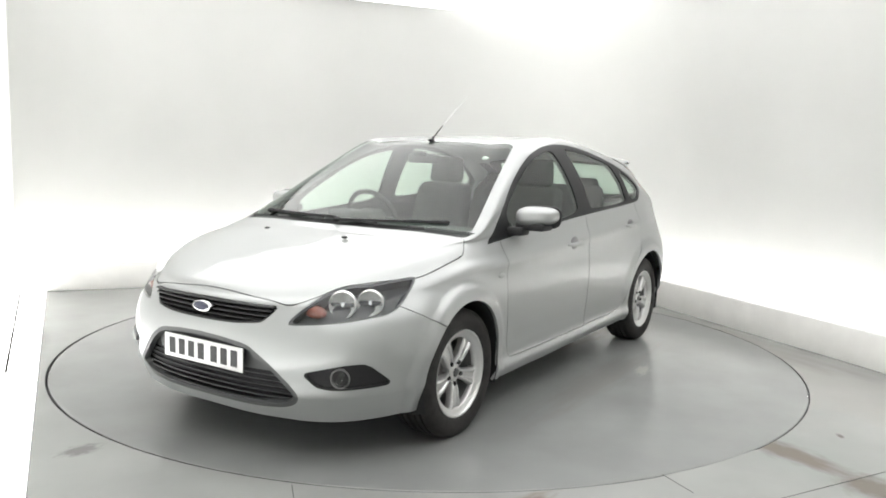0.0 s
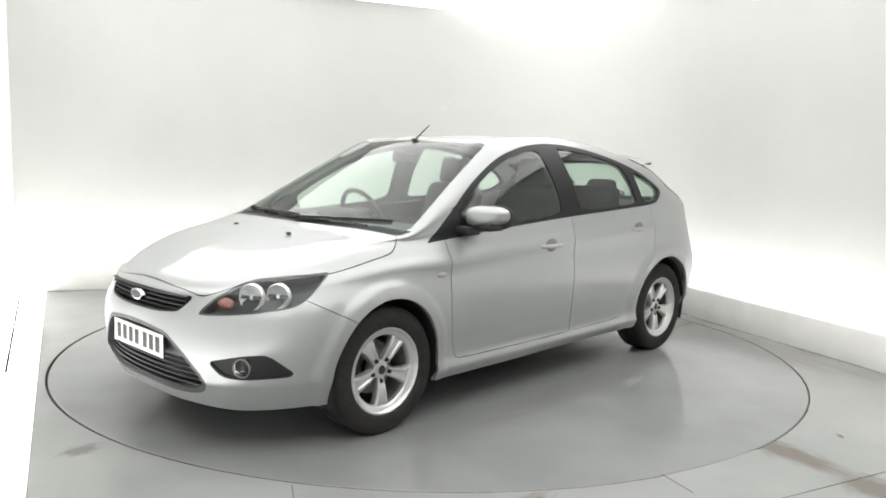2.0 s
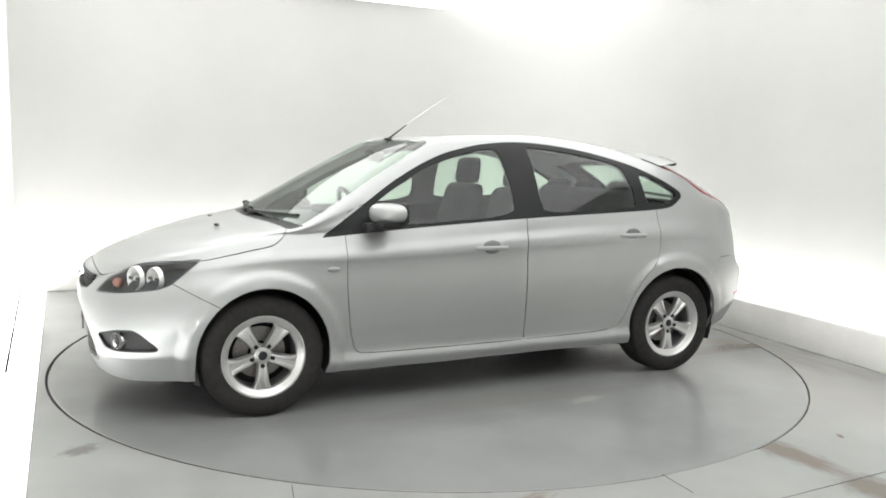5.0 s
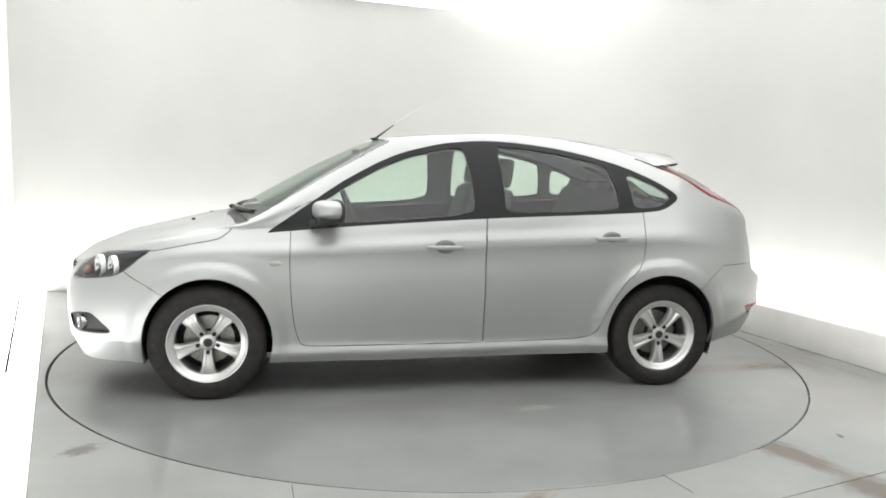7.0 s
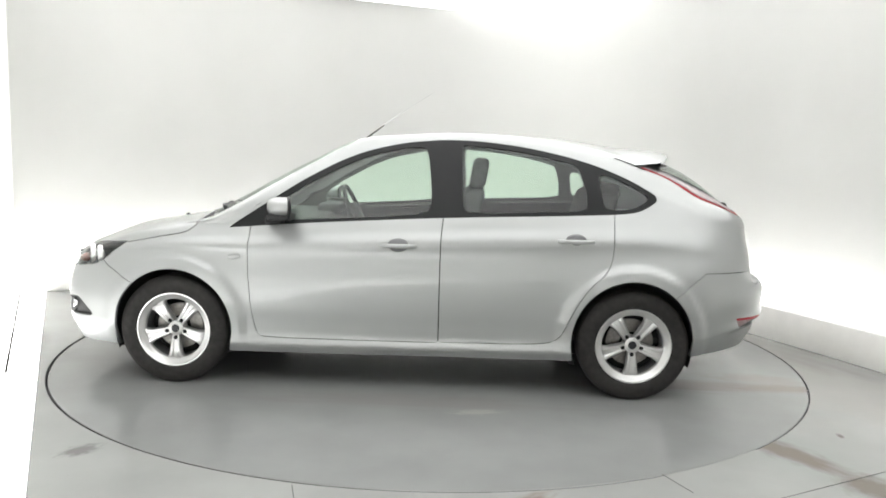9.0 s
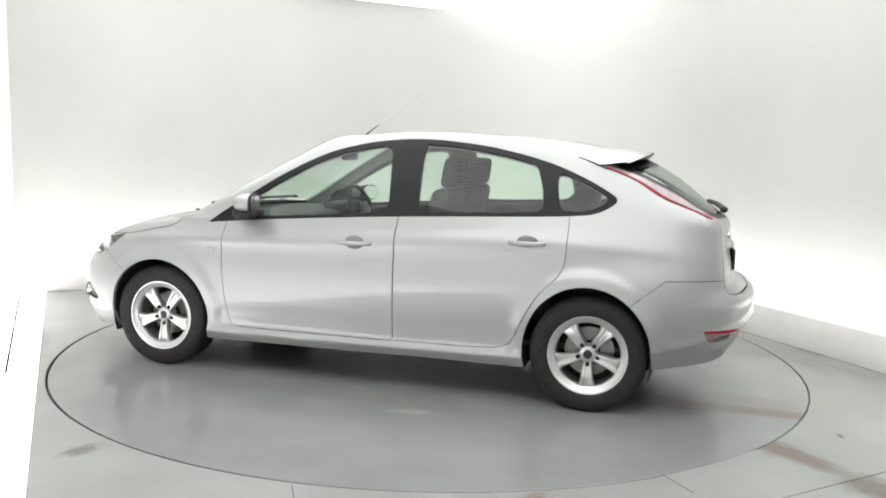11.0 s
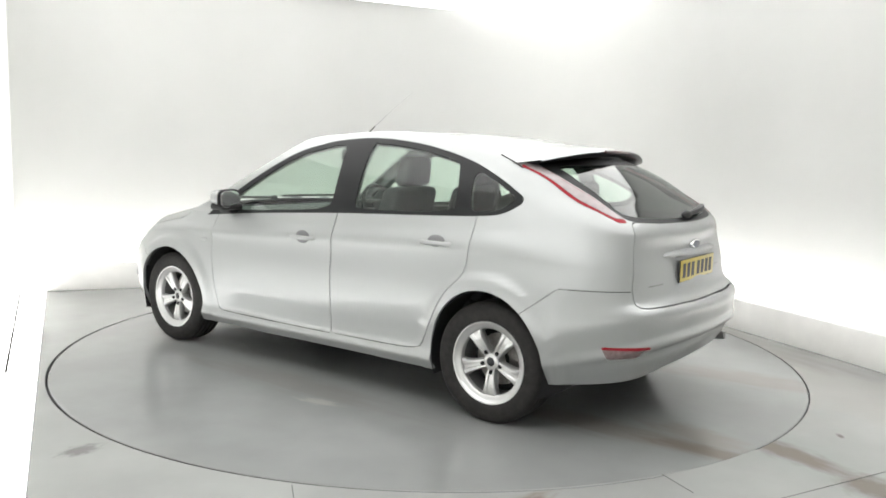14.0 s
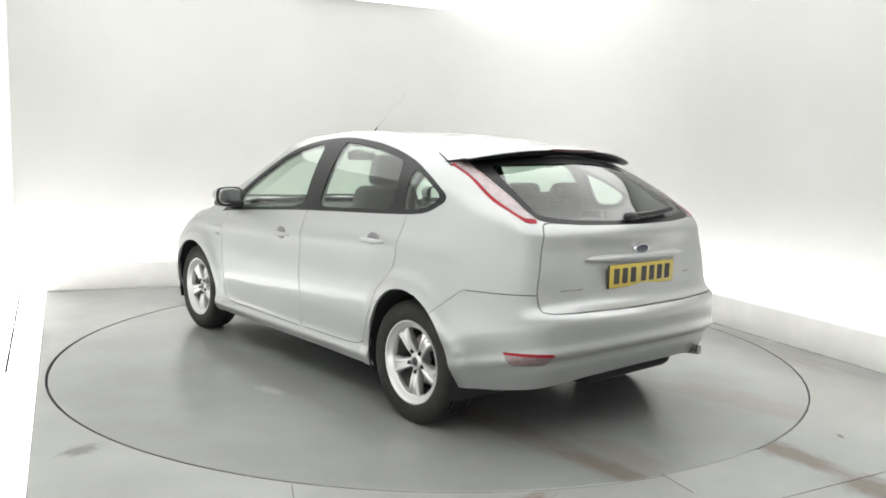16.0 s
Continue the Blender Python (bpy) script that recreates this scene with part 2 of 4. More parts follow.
# ---- the car ----
# Lines run from the front's middle round the side to the rear's middle; x forward, y to the car's left, z up.
NET = [
    # lower edge
    [(2.10, 0, .20), (2.08, .35, .20), (1.96, .64, .20), (1.72, .80, .21), (1.32, .82, .21), (.95, .82, .20), (.60, .83, .20), (.33, .83, .20), (.05, .83, .205), (-.45, .83, .21), (-.95, .83, .215), (-1.4, .82, .24), (-1.75, .79, .27), (-1.97, .66, .30), (-2.08, .35, .345), (-2.11, 0, .36)],
    [(2.15, 0, .31), (2.13, .36, .31), (2.0, .67, .32), (1.74, .84, .33), (1.32, .88, .33), (.95, .865, .30), (.60, .86, .30), (.33, .86, .30), (.05, .86, .30), (-.45, .86, .305), (-.95, .865, .315), (-1.4, .88, .34), (-1.76, .845, .38), (-2.03, .705, .45), (-2.17, .36, .49), (-2.205, 0, .50)],
    [(2.165, 0, .47), (2.14, .37, .47), (2.0, .69, .48), (1.74, .86, .50), (1.32, .905, .50), (.95, .870, .47), (.60, .866, .46), (.33, .864, .46), (.05, .864, .46), (-.45, .864, .47), (-.95, .868, .48), (-1.4, .905, .51), (-1.77, .865, .55), (-2.035, .71, .615), (-2.175, .36, .64), (-2.205, 0, .64)],
    # widest line
    [(2.17, 0, .58), (2.13, .36, .585), (1.98, .68, .60), (1.72, .85, .64), (1.32, .90, .66), (.95, .873, .64), (.60, .872, .63), (.33, .872, .635), (.05, .872, .64), (-.45, .872, .65), (-.95, .875, .66), (-1.4, .905, .69), (-1.77, .85, .70), (-1.99, .702, .70), (-2.075, .36, .70), (-2.10, 0, .70)],
    [(2.14, 0, .69), (2.09, .35, .695), (1.92, .66, .71), (1.66, .81, .76), (1.30, .865, .80), (.95, .870, .80), (.60, .867, .81), (.33, .867, .82), (.05, .867, .835), (-.45, .867, .855), (-.95, .866, .875), (-1.4, .858, .885), (-1.75, .805, .86), (-1.965, .695, .84), (-2.04, .36, .84), (-2.065, 0, .84)],
    # belt line
    [(2.08, 0, .745), (2.02, .34, .75), (1.83, .62, .79), (1.58, .755, .85), (1.25, .80, .895), (.97, .805, .92), (.60, .818, .95), (.33, .82, .97), (.05, .822, .985), (-.45, .82, 1.02), (-.95, .805, 1.05), (-1.4, .775, 1.08), (-1.73, .735, 1.06), (-1.925, .682, 1.02), (-2.01, .35, 1.0), (-2.04, 0, 1.0)],
    [(2.02, 0, .775), (1.92, .30, .795), (1.73, .54, .84), (1.52, .69, .883), (1.26, .765, .922), (1.06, .798, .948), (.58, .748, 1.105), (.31, .735, 1.18), (.05, .725, 1.23), (-.45, .725, 1.25), (-.95, .725, 1.24), (-1.40, .725, 1.20), (-1.67, .675, 1.16), (-1.815, .625, 1.13), (-1.90, .34, 1.122), (-1.93, 0, 1.122)],
    # pillar and roof rail
    [(1.95, 0, .805), (1.83, .26, .835), (1.64, .47, .875), (1.47, .60, .910), (1.25, .738, .938), (1.085, .783, .979), (.55, .652, 1.282), (.30, .600, 1.405), (.05, .583, 1.440), (-.45, .568, 1.458), (-.95, .59, 1.405), (-1.35, .64, 1.322), (-1.52, .625, 1.27), (-1.66, .53, 1.25), (-1.745, .31, 1.25), (-1.77, 0, 1.25)],
    [(1.88, 0, .835), (1.72, .18, .87), (1.53, .30, .905), (1.40, .38, .933), (1.28, .43, .955), (1.15, .48, 1.0), (.63, .42, 1.288), (.32, .39, 1.433), (.05, .37, 1.462), (-.45, .36, 1.487), (-.95, .37, 1.457), (-1.25, .38, 1.403), (-1.40, .37, 1.365), (-1.49, .33, 1.35), (-1.58, .2, 1.347), (-1.61, 0, 1.347)],
    # middle line over bonnet, windscreen and roof
    [(1.80, 0, .862), (1.62, 0, .895), (1.49, 0, .920), (1.39, 0, .938), (1.30, 0, .960), (1.20, 0, 1.004), (.67, 0, 1.300), (.33, 0, 1.445), (.05, 0, 1.478), (-.45, 0, 1.497), (-.9, 0, 1.482), (-1.12, 0, 1.458), (-1.26, 0, 1.440), (-1.34, 0, 1.429), (-1.42, 0, 1.415), (-1.47, 0, 1.405)],
]


def hermite(ctrl, knots, fine):
    """A smooth curve through ctrl (n, m, 3) along its first axis, at the places fine."""
    t = np.array(knots)
    d = np.diff(ctrl, axis=0) / np.diff(t).reshape(-1, 1, 1)
    w0, w1 = np.diff(t)[:-1].reshape(-1, 1, 1), np.diff(t)[1:].reshape(-1, 1, 1)
    m = np.empty_like(ctrl)
    m[1:-1] = (d[:-1] * w1 + d[1:] * w0) / (w0 + w1)
    m[0], m[-1] = d[0], d[-1]
    i = np.clip(np.searchsorted(t, fine, side="right") - 1, 0, len(t) - 2)
    hh = (t[i + 1] - t[i]).reshape(-1, 1, 1)
    u = ((fine - t[i]) / (t[i + 1] - t[i])).reshape(-1, 1, 1)
    return (2 * u**3 - 3 * u**2 + 1) * ctrl[i] + (u**3 - 2 * u**2 + u) * hh * m[i] + (3 * u**2 - 2 * u**3) * ctrl[i + 1] + (u**3 - u**2) * hh * m[i + 1]


def body_grid(per_s=16, per_k=8):
    net = np.array(NET, float)                       # lines x stations x 3
    # a line just below the shoulder sharpens its crease along the doors
    crease = net[4] * 0.86 + net[3] * 0.14
    crease[4:12, 1] -= 0.0035
    net = np.insert(net, 4, crease, 0)
    # hollow above the door's lower edge
    hollow = net[1] * 0.62 + net[2] * 0.38
    hollow[5:11, 1] -= 0.0065
    net = np.insert(net, 2, hollow, 0)
    # rounded sill that stands out below the doors
    net[1, 5:11, 1] -= 0.006
    sill = net[0] * 0.45 + net[1] * 0.55
    sill[5:11, 1] = 0.868
    net[0, 5:11, 1] = 0.843
    net = np.insert(net, 1, sill, 0)
    # recess under the tailgate's upper lip
    net[8, 14:, 0] -= 0.016
    lip = net[7] * 0.42 + net[8] * 0.58
    lip[14:, 0] += 0.016
    net = np.insert(net, 8, lip, 0)
    # undercut below the rear bumper's ridge
    under = net[2] * 0.72 + net[1] * 0.28
    under[13:, 0] += 0.014
    net = np.insert(net, 2, under, 0)
    flip = np.array((1, -1, 1))
    net = np.concatenate([net, net[-2:-3:-1] * flip], 0)           # a mirrored line beyond the middle
    net = np.concatenate([net[:, 1:2] * flip, net, net[:, -2:-1] * flip], 1)
    nk, ns = net.shape[0], net.shape[1]
    ks = np.concatenate([[0], np.cumsum(np.linalg.norm(np.diff(net, axis=0), axis=2).mean(1))])
    st = np.concatenate([[0], np.cumsum(np.linalg.norm(np.diff(net, axis=1), axis=2).mean(0))])
    si = np.linspace(1, ns - 2, (ns - 3) * per_s + 1)
    ki = np.linspace(0, nk - 2, (nk - 2) * per_k + 1)
    fine_s, fine_k = np.interp(si, range(ns), st), np.interp(ki, range(nk), ks)
    a = hermite(net, ks, fine_k)                                     # K x S x 3
    b = hermite(np.swapaxes(a, 0, 1), st, fine_s)                    # S x K x 3
    # raised lips round the wheel arches
    x, z = b[..., 0], b[..., 2]
    d = np.minimum(np.hypot((x - 1.316) / .340, (z - .318) / .356), np.hypot((x + 1.307) / .342, (z - .318) / .372)) * .35 - .35
    k = np.clip((.082 - d) / .022, 0, 1)
    b[..., 1] += np.where((b[..., 1] > .6) & (z < .9), .016 * k * k * (3 - 2 * k), 0)
    return si - 1, ki, b


# ---- cutting the body's sheet into panels ----
def round_corners(poly, times=2, keep=0.2):
    for _ in range(times):
        out = []
        for a, b in zip(poly, poly[1:] + poly[:1]):
            out.append(tuple(p + keep * (q - p) for p, q in zip(a, b)))
            out.append(tuple(q + keep * (p - q) for p, q in zip(a, b)))
        poly = out
    return poly


def inside(poly, u, v):
    """Signed distance to an outline, negative within."""
    p = np.array(poly, float)
    q = np.roll(p, -1, 0)
    w = np.stack([u, v], -1)[:, None, :] - p[None]
    e = (q - p)[None]
    t = np.clip((w * e).sum(2) / (e * e).sum(2), 0, 1)
    d = np.sqrt(((w - e * t[..., None]) ** 2).sum(2)).min(1)
    py, qy, y = p[None, :, 1], q[None, :, 1], v[:, None]
    cross = ((py > y) != (qy > y)) & (u[:, None] < (q[None, :, 0] - p[None, :, 0]) * (y - py) / np.where(qy == py, 1e-9, qy - py) + p[None, :, 0])
    return np.where(cross.sum(1) % 2 == 1, -d, d)


def side(poly):
    return lambda X: np.maximum(inside(poly, X[:, 0], X[:, 2]), 0.45 - X[:, 1])


def front(poly):
    return lambda X: np.maximum(inside(poly, X[:, 1], X[:, 2]), 1.85 - X[:, 0])


def rear(poly, x=-1.3):
    return lambda X: np.maximum(inside(poly, X[:, 1], X[:, 2]), X[:, 0] - x)


def front_corner(poly):
    return lambda X: np.maximum(inside(poly, (X[:, 1] - X[:, 0]) * 0.7071, X[:, 2]), 1.4 - X[:, 0])


def rear_corner(poly):
    return lambda X: np.maximum(inside(poly, (X[:, 1] + X[:, 0]) * 0.7071, X[:, 2]), X[:, 0] + 1.4)


def above(poly, z):
    return lambda X: np.maximum(inside(poly, X[:, 0], X[:, 1]), z - X[:, 2])


DLO = round_corners([(1.012, .910), (.985, .9125), (.56, .952), (-.207, 1.005), (-1.185, 1.048), (-1.335, 1.068), (-1.455, 1.145), (-1.293, 1.238), (-1.104, 1.318), (-.91, 1.372), (-.68, 1.418), (-.416, 1.446), (-.217, 1.449), (.013, 1.427), (.245, 1.371), (.404, 1.303), (.599, 1.196), (.81, 1.052), (.985, .932)], 2)
PANE_FRONT = round_corners([(.745, .958), (-.155, 1.022), (-.145, 1.20), (-.115, 1.405), (.0, 1.398), (.225, 1.345), (.39, 1.275), (.58, 1.168), (.742, 1.06)], 2, .15)
PANE_REAR = round_corners([(-.335, 1.032), (-1.035, 1.064), (-1.03, 1.18), (-.985, 1.318), (-.90, 1.343), (-.68, 1.388), (-.45, 1.414), (-.315, 1.416), (-.325, 1.2)], 2, .12)
PANE_QUARTER = round_corners([(-1.135, 1.07), (-1.30, 1.085), (-1.40, 1.148), (-1.27, 1.222), (-1.10, 1.292), (-1.112, 1.18)], 2, .2)
DOOR_FRONT = round_corners([(.878, 1.1), (.883, .91), (.888, .70), (.868, .44), (.842, .335), (.826, .300), (.79, .288), (.3, .288), (-.17, .292), (-.2095, .294), (-.2095, .33), (-.2095, .60), (-.2095, .9), (-.222, 1.0), (-.222, 1.2)], 2, .25)
DOOR_REAR = round_corners([(-.224, 1.2), (-.224, 1.0), (-.212, .9), (-.212, .60), (-.212, .33), (-.212, .294), (-.25, .295), (-.5, .298), (-.84, .306), (-.905, .345), (-.958, .476), (-1.045, .635), (-1.15, .73), (-1.18, .80), (-1.187, 1.04), (-1.187, 1.2)], 2, .25)
BONNET = round_corners([(2.095, -.3), (2.092, 0), (2.088, .2), (2.068, .41), (2.035, .478), (1.878, .582), (1.811, .652), (1.70, .738), (1.611, .792), (1.493, .812), (1.27, .815), (1.225, .80), (1.172, .762), (1.215, .50), (1.26, .25), (1.27, -.3)], 2, .2)
SCREEN = round_corners([(1.21, -.3), (1.205, .2), (1.17, .48), (1.127, .71), (1.115, .75), (1.085, .763), (.65, .652), (.36, .582), (.318, .57), (.313, .53), (.322, .3), (.335, -.3)], 2, .15)
COWL = [(1.27, -.3), (1.26, .25), (1.215, .50), (1.172, .762), (1.095, .786), (1.115, .75), (1.127, .71), (1.17, .48), (1.205, .2), (1.21, -.3)]
HEADLIGHT = round_corners([(-1.163, .618), (-1.125, .659), (-1.066, .706), (-.990, .748), (-.919, .774), (-.865, .783), (-.820, .784), (-.680, .803), (-.575, .815), (-.652, .715), (-.69, .682), (-.745, .664), (-.939, .637)], 2, .15)
FOG_BAY = round_corners([(-1.10, .425), (-1.032, .362), (-.938, .352), (-.690, .366), (-.821, .472), (-.940, .463)], 2, .15)
GRILLE_TOP = round_corners([(-.3, .604), (.19, .606), (.335, .620), (.36, .64), (.402, .692), (.2, .700), (-.3, .706)], 2, .15)
GRILLE_LOW = round_corners([(-.3, .548), (.1, .546), (.265, .528), (.31, .512), (.40, .45), (.515, .338), (.522, .31), (.49, .272), (.42, .252), (.25, .243), (-.3, .24)], 2, .2)
TAIL_LIGHT = round_corners([(.656, 1.318), (.672, 1.21), (.684, 1.10), (.668, 1.060), (.608, 1.060), (.626, 1.118), (.622, 1.242), (.588, 1.326)], 2, .15)
TAIL_CLEAR = round_corners([(.647, 1.324), (.662, 1.21), (.673, 1.104), (.658, 1.078), (.615, 1.078), (.630, 1.118), (.626, 1.242), (.59, 1.335)], 2, .15)
REAR_PANE = round_corners([(-.3, 1.045), (.35, 1.05), (.604, 1.066), (.620, 1.118), (.616, 1.242), (.58, 1.335), (.5, 1.36), (-.3, 1.38)], 2, .15)
REAR_CLEAR = round_corners([(-.3, 1.065), (.33, 1.07), (.565, 1.09), (.585, 1.13), (.57, 1.24), (.52, 1.31), (.45, 1.325), (-.3, 1.35)], 2, .2)
TAILGATE = round_corners([(-.3, 1.046), (.35, 1.05), (.603, 1.064), (.645, .90), (.676, .76), (.676, .672), (.64, .664), (.3, .668), (-.3, .670)], 2, .1)
REFLECTOR = round_corners([(-.785, .481), (-1.035, .487), (-.985, .424), (-.82, .412)], 2, .07)
REFLECTOR_TOP = [(-.70, .6), (-1.1, .6), (-1.1, .471), (-.70, .467)]
GAP_HALF = 0.0020


def arches(X):
    a = np.hypot((X[:, 0] - 1.316) / .340, (X[:, 2] - .318) / .356) - 1
    b = np.hypot((X[:, 0] + 1.307) / .342, (X[:, 2] - .318) / .372) - 1
    return np.maximum(np.minimum(a, b) * 0.35, 0.45 - X[:, 1])


def bumper_front(X):
    return np.maximum(X[:, 2] - (.693 + (X[:, 0] - 1.741) * .53), 1.52 - X[:, 0])


def bumper_rear(X):
    return np.maximum(X[:, 2] - np.minimum(.742, .742 - (X[:, 0] + 1.70) * .8), X[:, 0] + 1.45)


def wing(X):
    return np.maximum(np.maximum(X[:, 2] - .912, .885 - X[:, 0]), 0.4 - X[:, 1])


REGIONS = {
    "arch": arches, "dlo": side(DLO), "pane_front": side(PANE_FRONT), "pane_rear": side(PANE_REAR), "pane_quarter": side(PANE_QUARTER),
    "door_front": side(DOOR_FRONT), "door_rear": side(DOOR_REAR), "bonnet": above(BONNET, .655), "screen": above(SCREEN, .9), "cowl": above(COWL, .9),
    "headlight": front_corner(HEADLIGHT), "fog": front_corner(FOG_BAY), "grille_top": front(GRILLE_TOP), "grille_low": front(GRILLE_LOW),
    "tail": rear(TAIL_LIGHT), "tail_clear": rear(TAIL_CLEAR), "rear_pane": rear(REAR_PANE, -1.38), "rear_clear": rear(REAR_CLEAR, -1.42), "tailgate": rear(TAILGATE, -1.8),
    "reflector": rear_corner(REFLECTOR), "reflector_top": rear_corner(REFLECTOR_TOP), "bumper_front": bumper_front, "bumper_rear": bumper_rear, "wing": wing,
}
INSET = {"headlight": 0.009, "fog": 0.008, "grille_top": 0.009, "grille_low": 0.020}
GAPPED = ("door_front", "door_rear", "bonnet", "tailgate", "bumper_front", "bumper_rear")


def coords(items):
    return np.array([tuple(v.co) for v in items])


def cut(bm, g, level=0.0):
    """Split the mesh along g = level."""
    verts = bm.verts[:]
    val = g(coords(verts)) - level
    val[np.abs(val) < 0.0007] = 0
    value = dict(zip(verts, val))
    zero = {v for v, x in value.items() if x == 0}
    for e in bm.edges[:]:
        a, b = value[e.verts[0]], value[e.verts[1]]
        if a * b < 0:
            _, n = bmesh.utils.edge_split(e, e.verts[0], a / (a - b))
            value[n] = 0.0
            zero.add(n)
    todo = list({f for v in zero for f in v.link_faces})
    while todo:
        f = todo.pop()
        vs = f.verts[:]
        n = len(vs)
        signs = [value[v] for v in vs]
        if not (max(signs) > 0 > min(signs)):
            continue
        z = [i for i in range(n) if signs[i] == 0]
        best = None
        for a in z:
            for b in z:
                k = (b - a) % n
                if 1 < k < n - 1:
                    run = [signs[(a + m) % n] for m in range(1, k)]
                    if all(s > 0 for s in run) or all(s < 0 for s in run):
                        best = (a, b)
        if best:
            fresh, _ = bmesh.utils.face_split(f, vs[best[0]], vs[best[1]])
            todo += [f, fresh]


def sheet():
    si, ki, g = body_grid()
    bm = bmesh.new()
    vs = [[bm.verts.new(p) for p in row] for row in g]
    for i in range(len(vs) - 1):
        for j in range(len(ki) - 1):
            bm.faces.new((vs[i][j], vs[i + 1][j], vs[i + 1][j + 1], vs[i][j + 1]))
    bmesh.ops.remove_doubles(bm, verts=bm.verts, dist=0.0003)
    bm.normal_update()
    mid = max(bm.faces, key=lambda f: f.calc_center_median().y)
    if mid.normal.y < 0:
        bmesh.ops.reverse_faces(bm, faces=bm.faces)
    return bm


def split_body():
    """The half body's faces by the name of the panel they belong to: name -> (points, normals, faces)."""
    bm = sheet()
    for name, g in REGIONS.items():
        if name in GAPPED:
            cut(bm, g, GAP_HALF)
            cut(bm, g, -GAP_HALF)
        else:
            cut(bm, g)
            if name in INSET:
                cut(bm, g, -INSET[name])
    bm.normal_update()
    bm.verts.index_update()
    faces = bm.faces[:]
    X = np.array([tuple(f.calc_center_median()) for f in faces])
    d = {n: g(X) for n, g in REGIONS.items()}
    name = np.full(len(faces), "shell", dtype=object)
    name[d["wing"] < 0] = "wing"

    def take(region, label=None):
        name[d[region] < 0] = label or region
        if region in GAPPED:
            name[np.abs(d[region]) < GAP_HALF] = "gap"
    take("bumper_rear")
    take("bumper_front")
    take("tailgate")
    take("door_front")
    take("door_rear")
    take("cowl")
    take("screen")
    take("bonnet")
    take("dlo", "frame")
    for n in ("pane_front", "pane_rear", "pane_quarter", "rear_pane", "rear_clear", "tail", "tail_clear", "headlight", "fog", "grille_top", "grille_low"):
        take(n)
    for n, w in INSET.items():
        name[(d[n] < 0) & (d[n] > -w)] = n + "_ring"
    name[(d["reflector"] < 0)] = "reflector"
    name[(d["reflector"] < 0) & (d["reflector_top"] < 0)] = "reflector_top"
    name[d["arch"] < 0] = "hole"
    P = coords(bm.verts)
    N = np.array([tuple(v.normal) for v in bm.verts])
    out = {}
    for n in set(name):
        out[n] = [[v.index for v in f.verts] for f, m in zip(faces, name) if m == n]
    bm.free()
    return P, N, out


def patch(P, N, faces, both=False, flip=False, offset=0.0, rim=0.0, thick=0.0):
    """A panel from the sheet's faces: moved along its normals by offset, its edge folded inward by rim."""
    bm = bmesh.new()
    sides = (1, -1) if both else ((-1,) if flip else (1,))
    normals = {}
    for s in sides:
        made = {}
        for f in faces:
            vs = []
            for i in f:
                if i not in made:
                    n = Vector(N[i]) * Vector((1, s, 1))
                    made[i] = bm.verts.new(Vector(P[i]) * Vector((1, s, 1)) + n * offset)
                    normals[made[i]] = n
                vs.append(made[i])
            bm.faces.new(vs if s > 0 else vs[::-1])
    if both:
        for v in bm.verts:
            if abs(v.co.y) < 0.0006:
                v.co.y = 0
        keep = {v: n for v, n in normals.items()}
        bmesh.ops.remove_doubles(bm, verts=[v for v in bm.verts if abs(v.co.y) < 0.0006], dist=0.0006)
        normals = {v: n for v, n in keep.items() if v.is_valid}
    if rim:
        edges = [e for e in bm.edges if e.is_boundary and not all(abs(v.co.y) < 0.0006 for v in e.verts)]
        r = bmesh.ops.extrude_edge_only(bm, edges=edges)
        fresh = [v for v in r["geom"] if isinstance(v, bmesh.types.BMVert)]
        bm.normal_update()
        near = {tuple(round(c, 6) for c in v.co): n for v, n in normals.items()}
        for v in fresh:
            v.co -= near.get(tuple(round(c, 6) for c in v.co), Vector((0, 0, 0))) * rim
    return bm


def spoke_bm(angle):
    """One broad wheel spoke with a raised ridge either side of a groove."""
    bm = bmesh.new()
    rows = []
    for r, w, y in ((.030, .022, .010), (.055, .024, .018), (.085, .028, .026), (.13, .034, .031), (.158, .041, .031), (.175, .054, .027), (.186, .070, .022)):
        prof = [(-w, y - .040), (-w, y - .010), (-w * .80, y), (-w * .42, y), (-w * .25, y - .006 * (r > .05)), (w * .25, y - .006 * (r > .05)), (w * .42, y), (w * .80, y), (w, y - .010), (w, y - .040)]
        rows.append([bm.verts.new((r * math.cos(angle) - t * math.sin(angle), yy, r * math.sin(angle) + t * math.cos(angle))) for t, yy in prof])
    for a, b in zip(rows, rows[1:]):
        for i in range(len(a) - 1):
            bm.faces.new((a[i], a[i + 1], b[i + 1], b[i]))
    bm.faces.new(rows[-1])
    bmesh.ops.recalc_face_normals(bm, faces=bm.faces)
    if sum(f.normal.y * f.calc_area() for f in bm.faces if f.calc_center_median().y > .012) < 0:
        bmesh.ops.reverse_faces(bm, faces=bm.faces)
    return bm


def shift(bm, dx=0, dy=0, dz=0):
    for v in bm.verts:
        v.co += Vector((dx, dy, dz))
    return bm


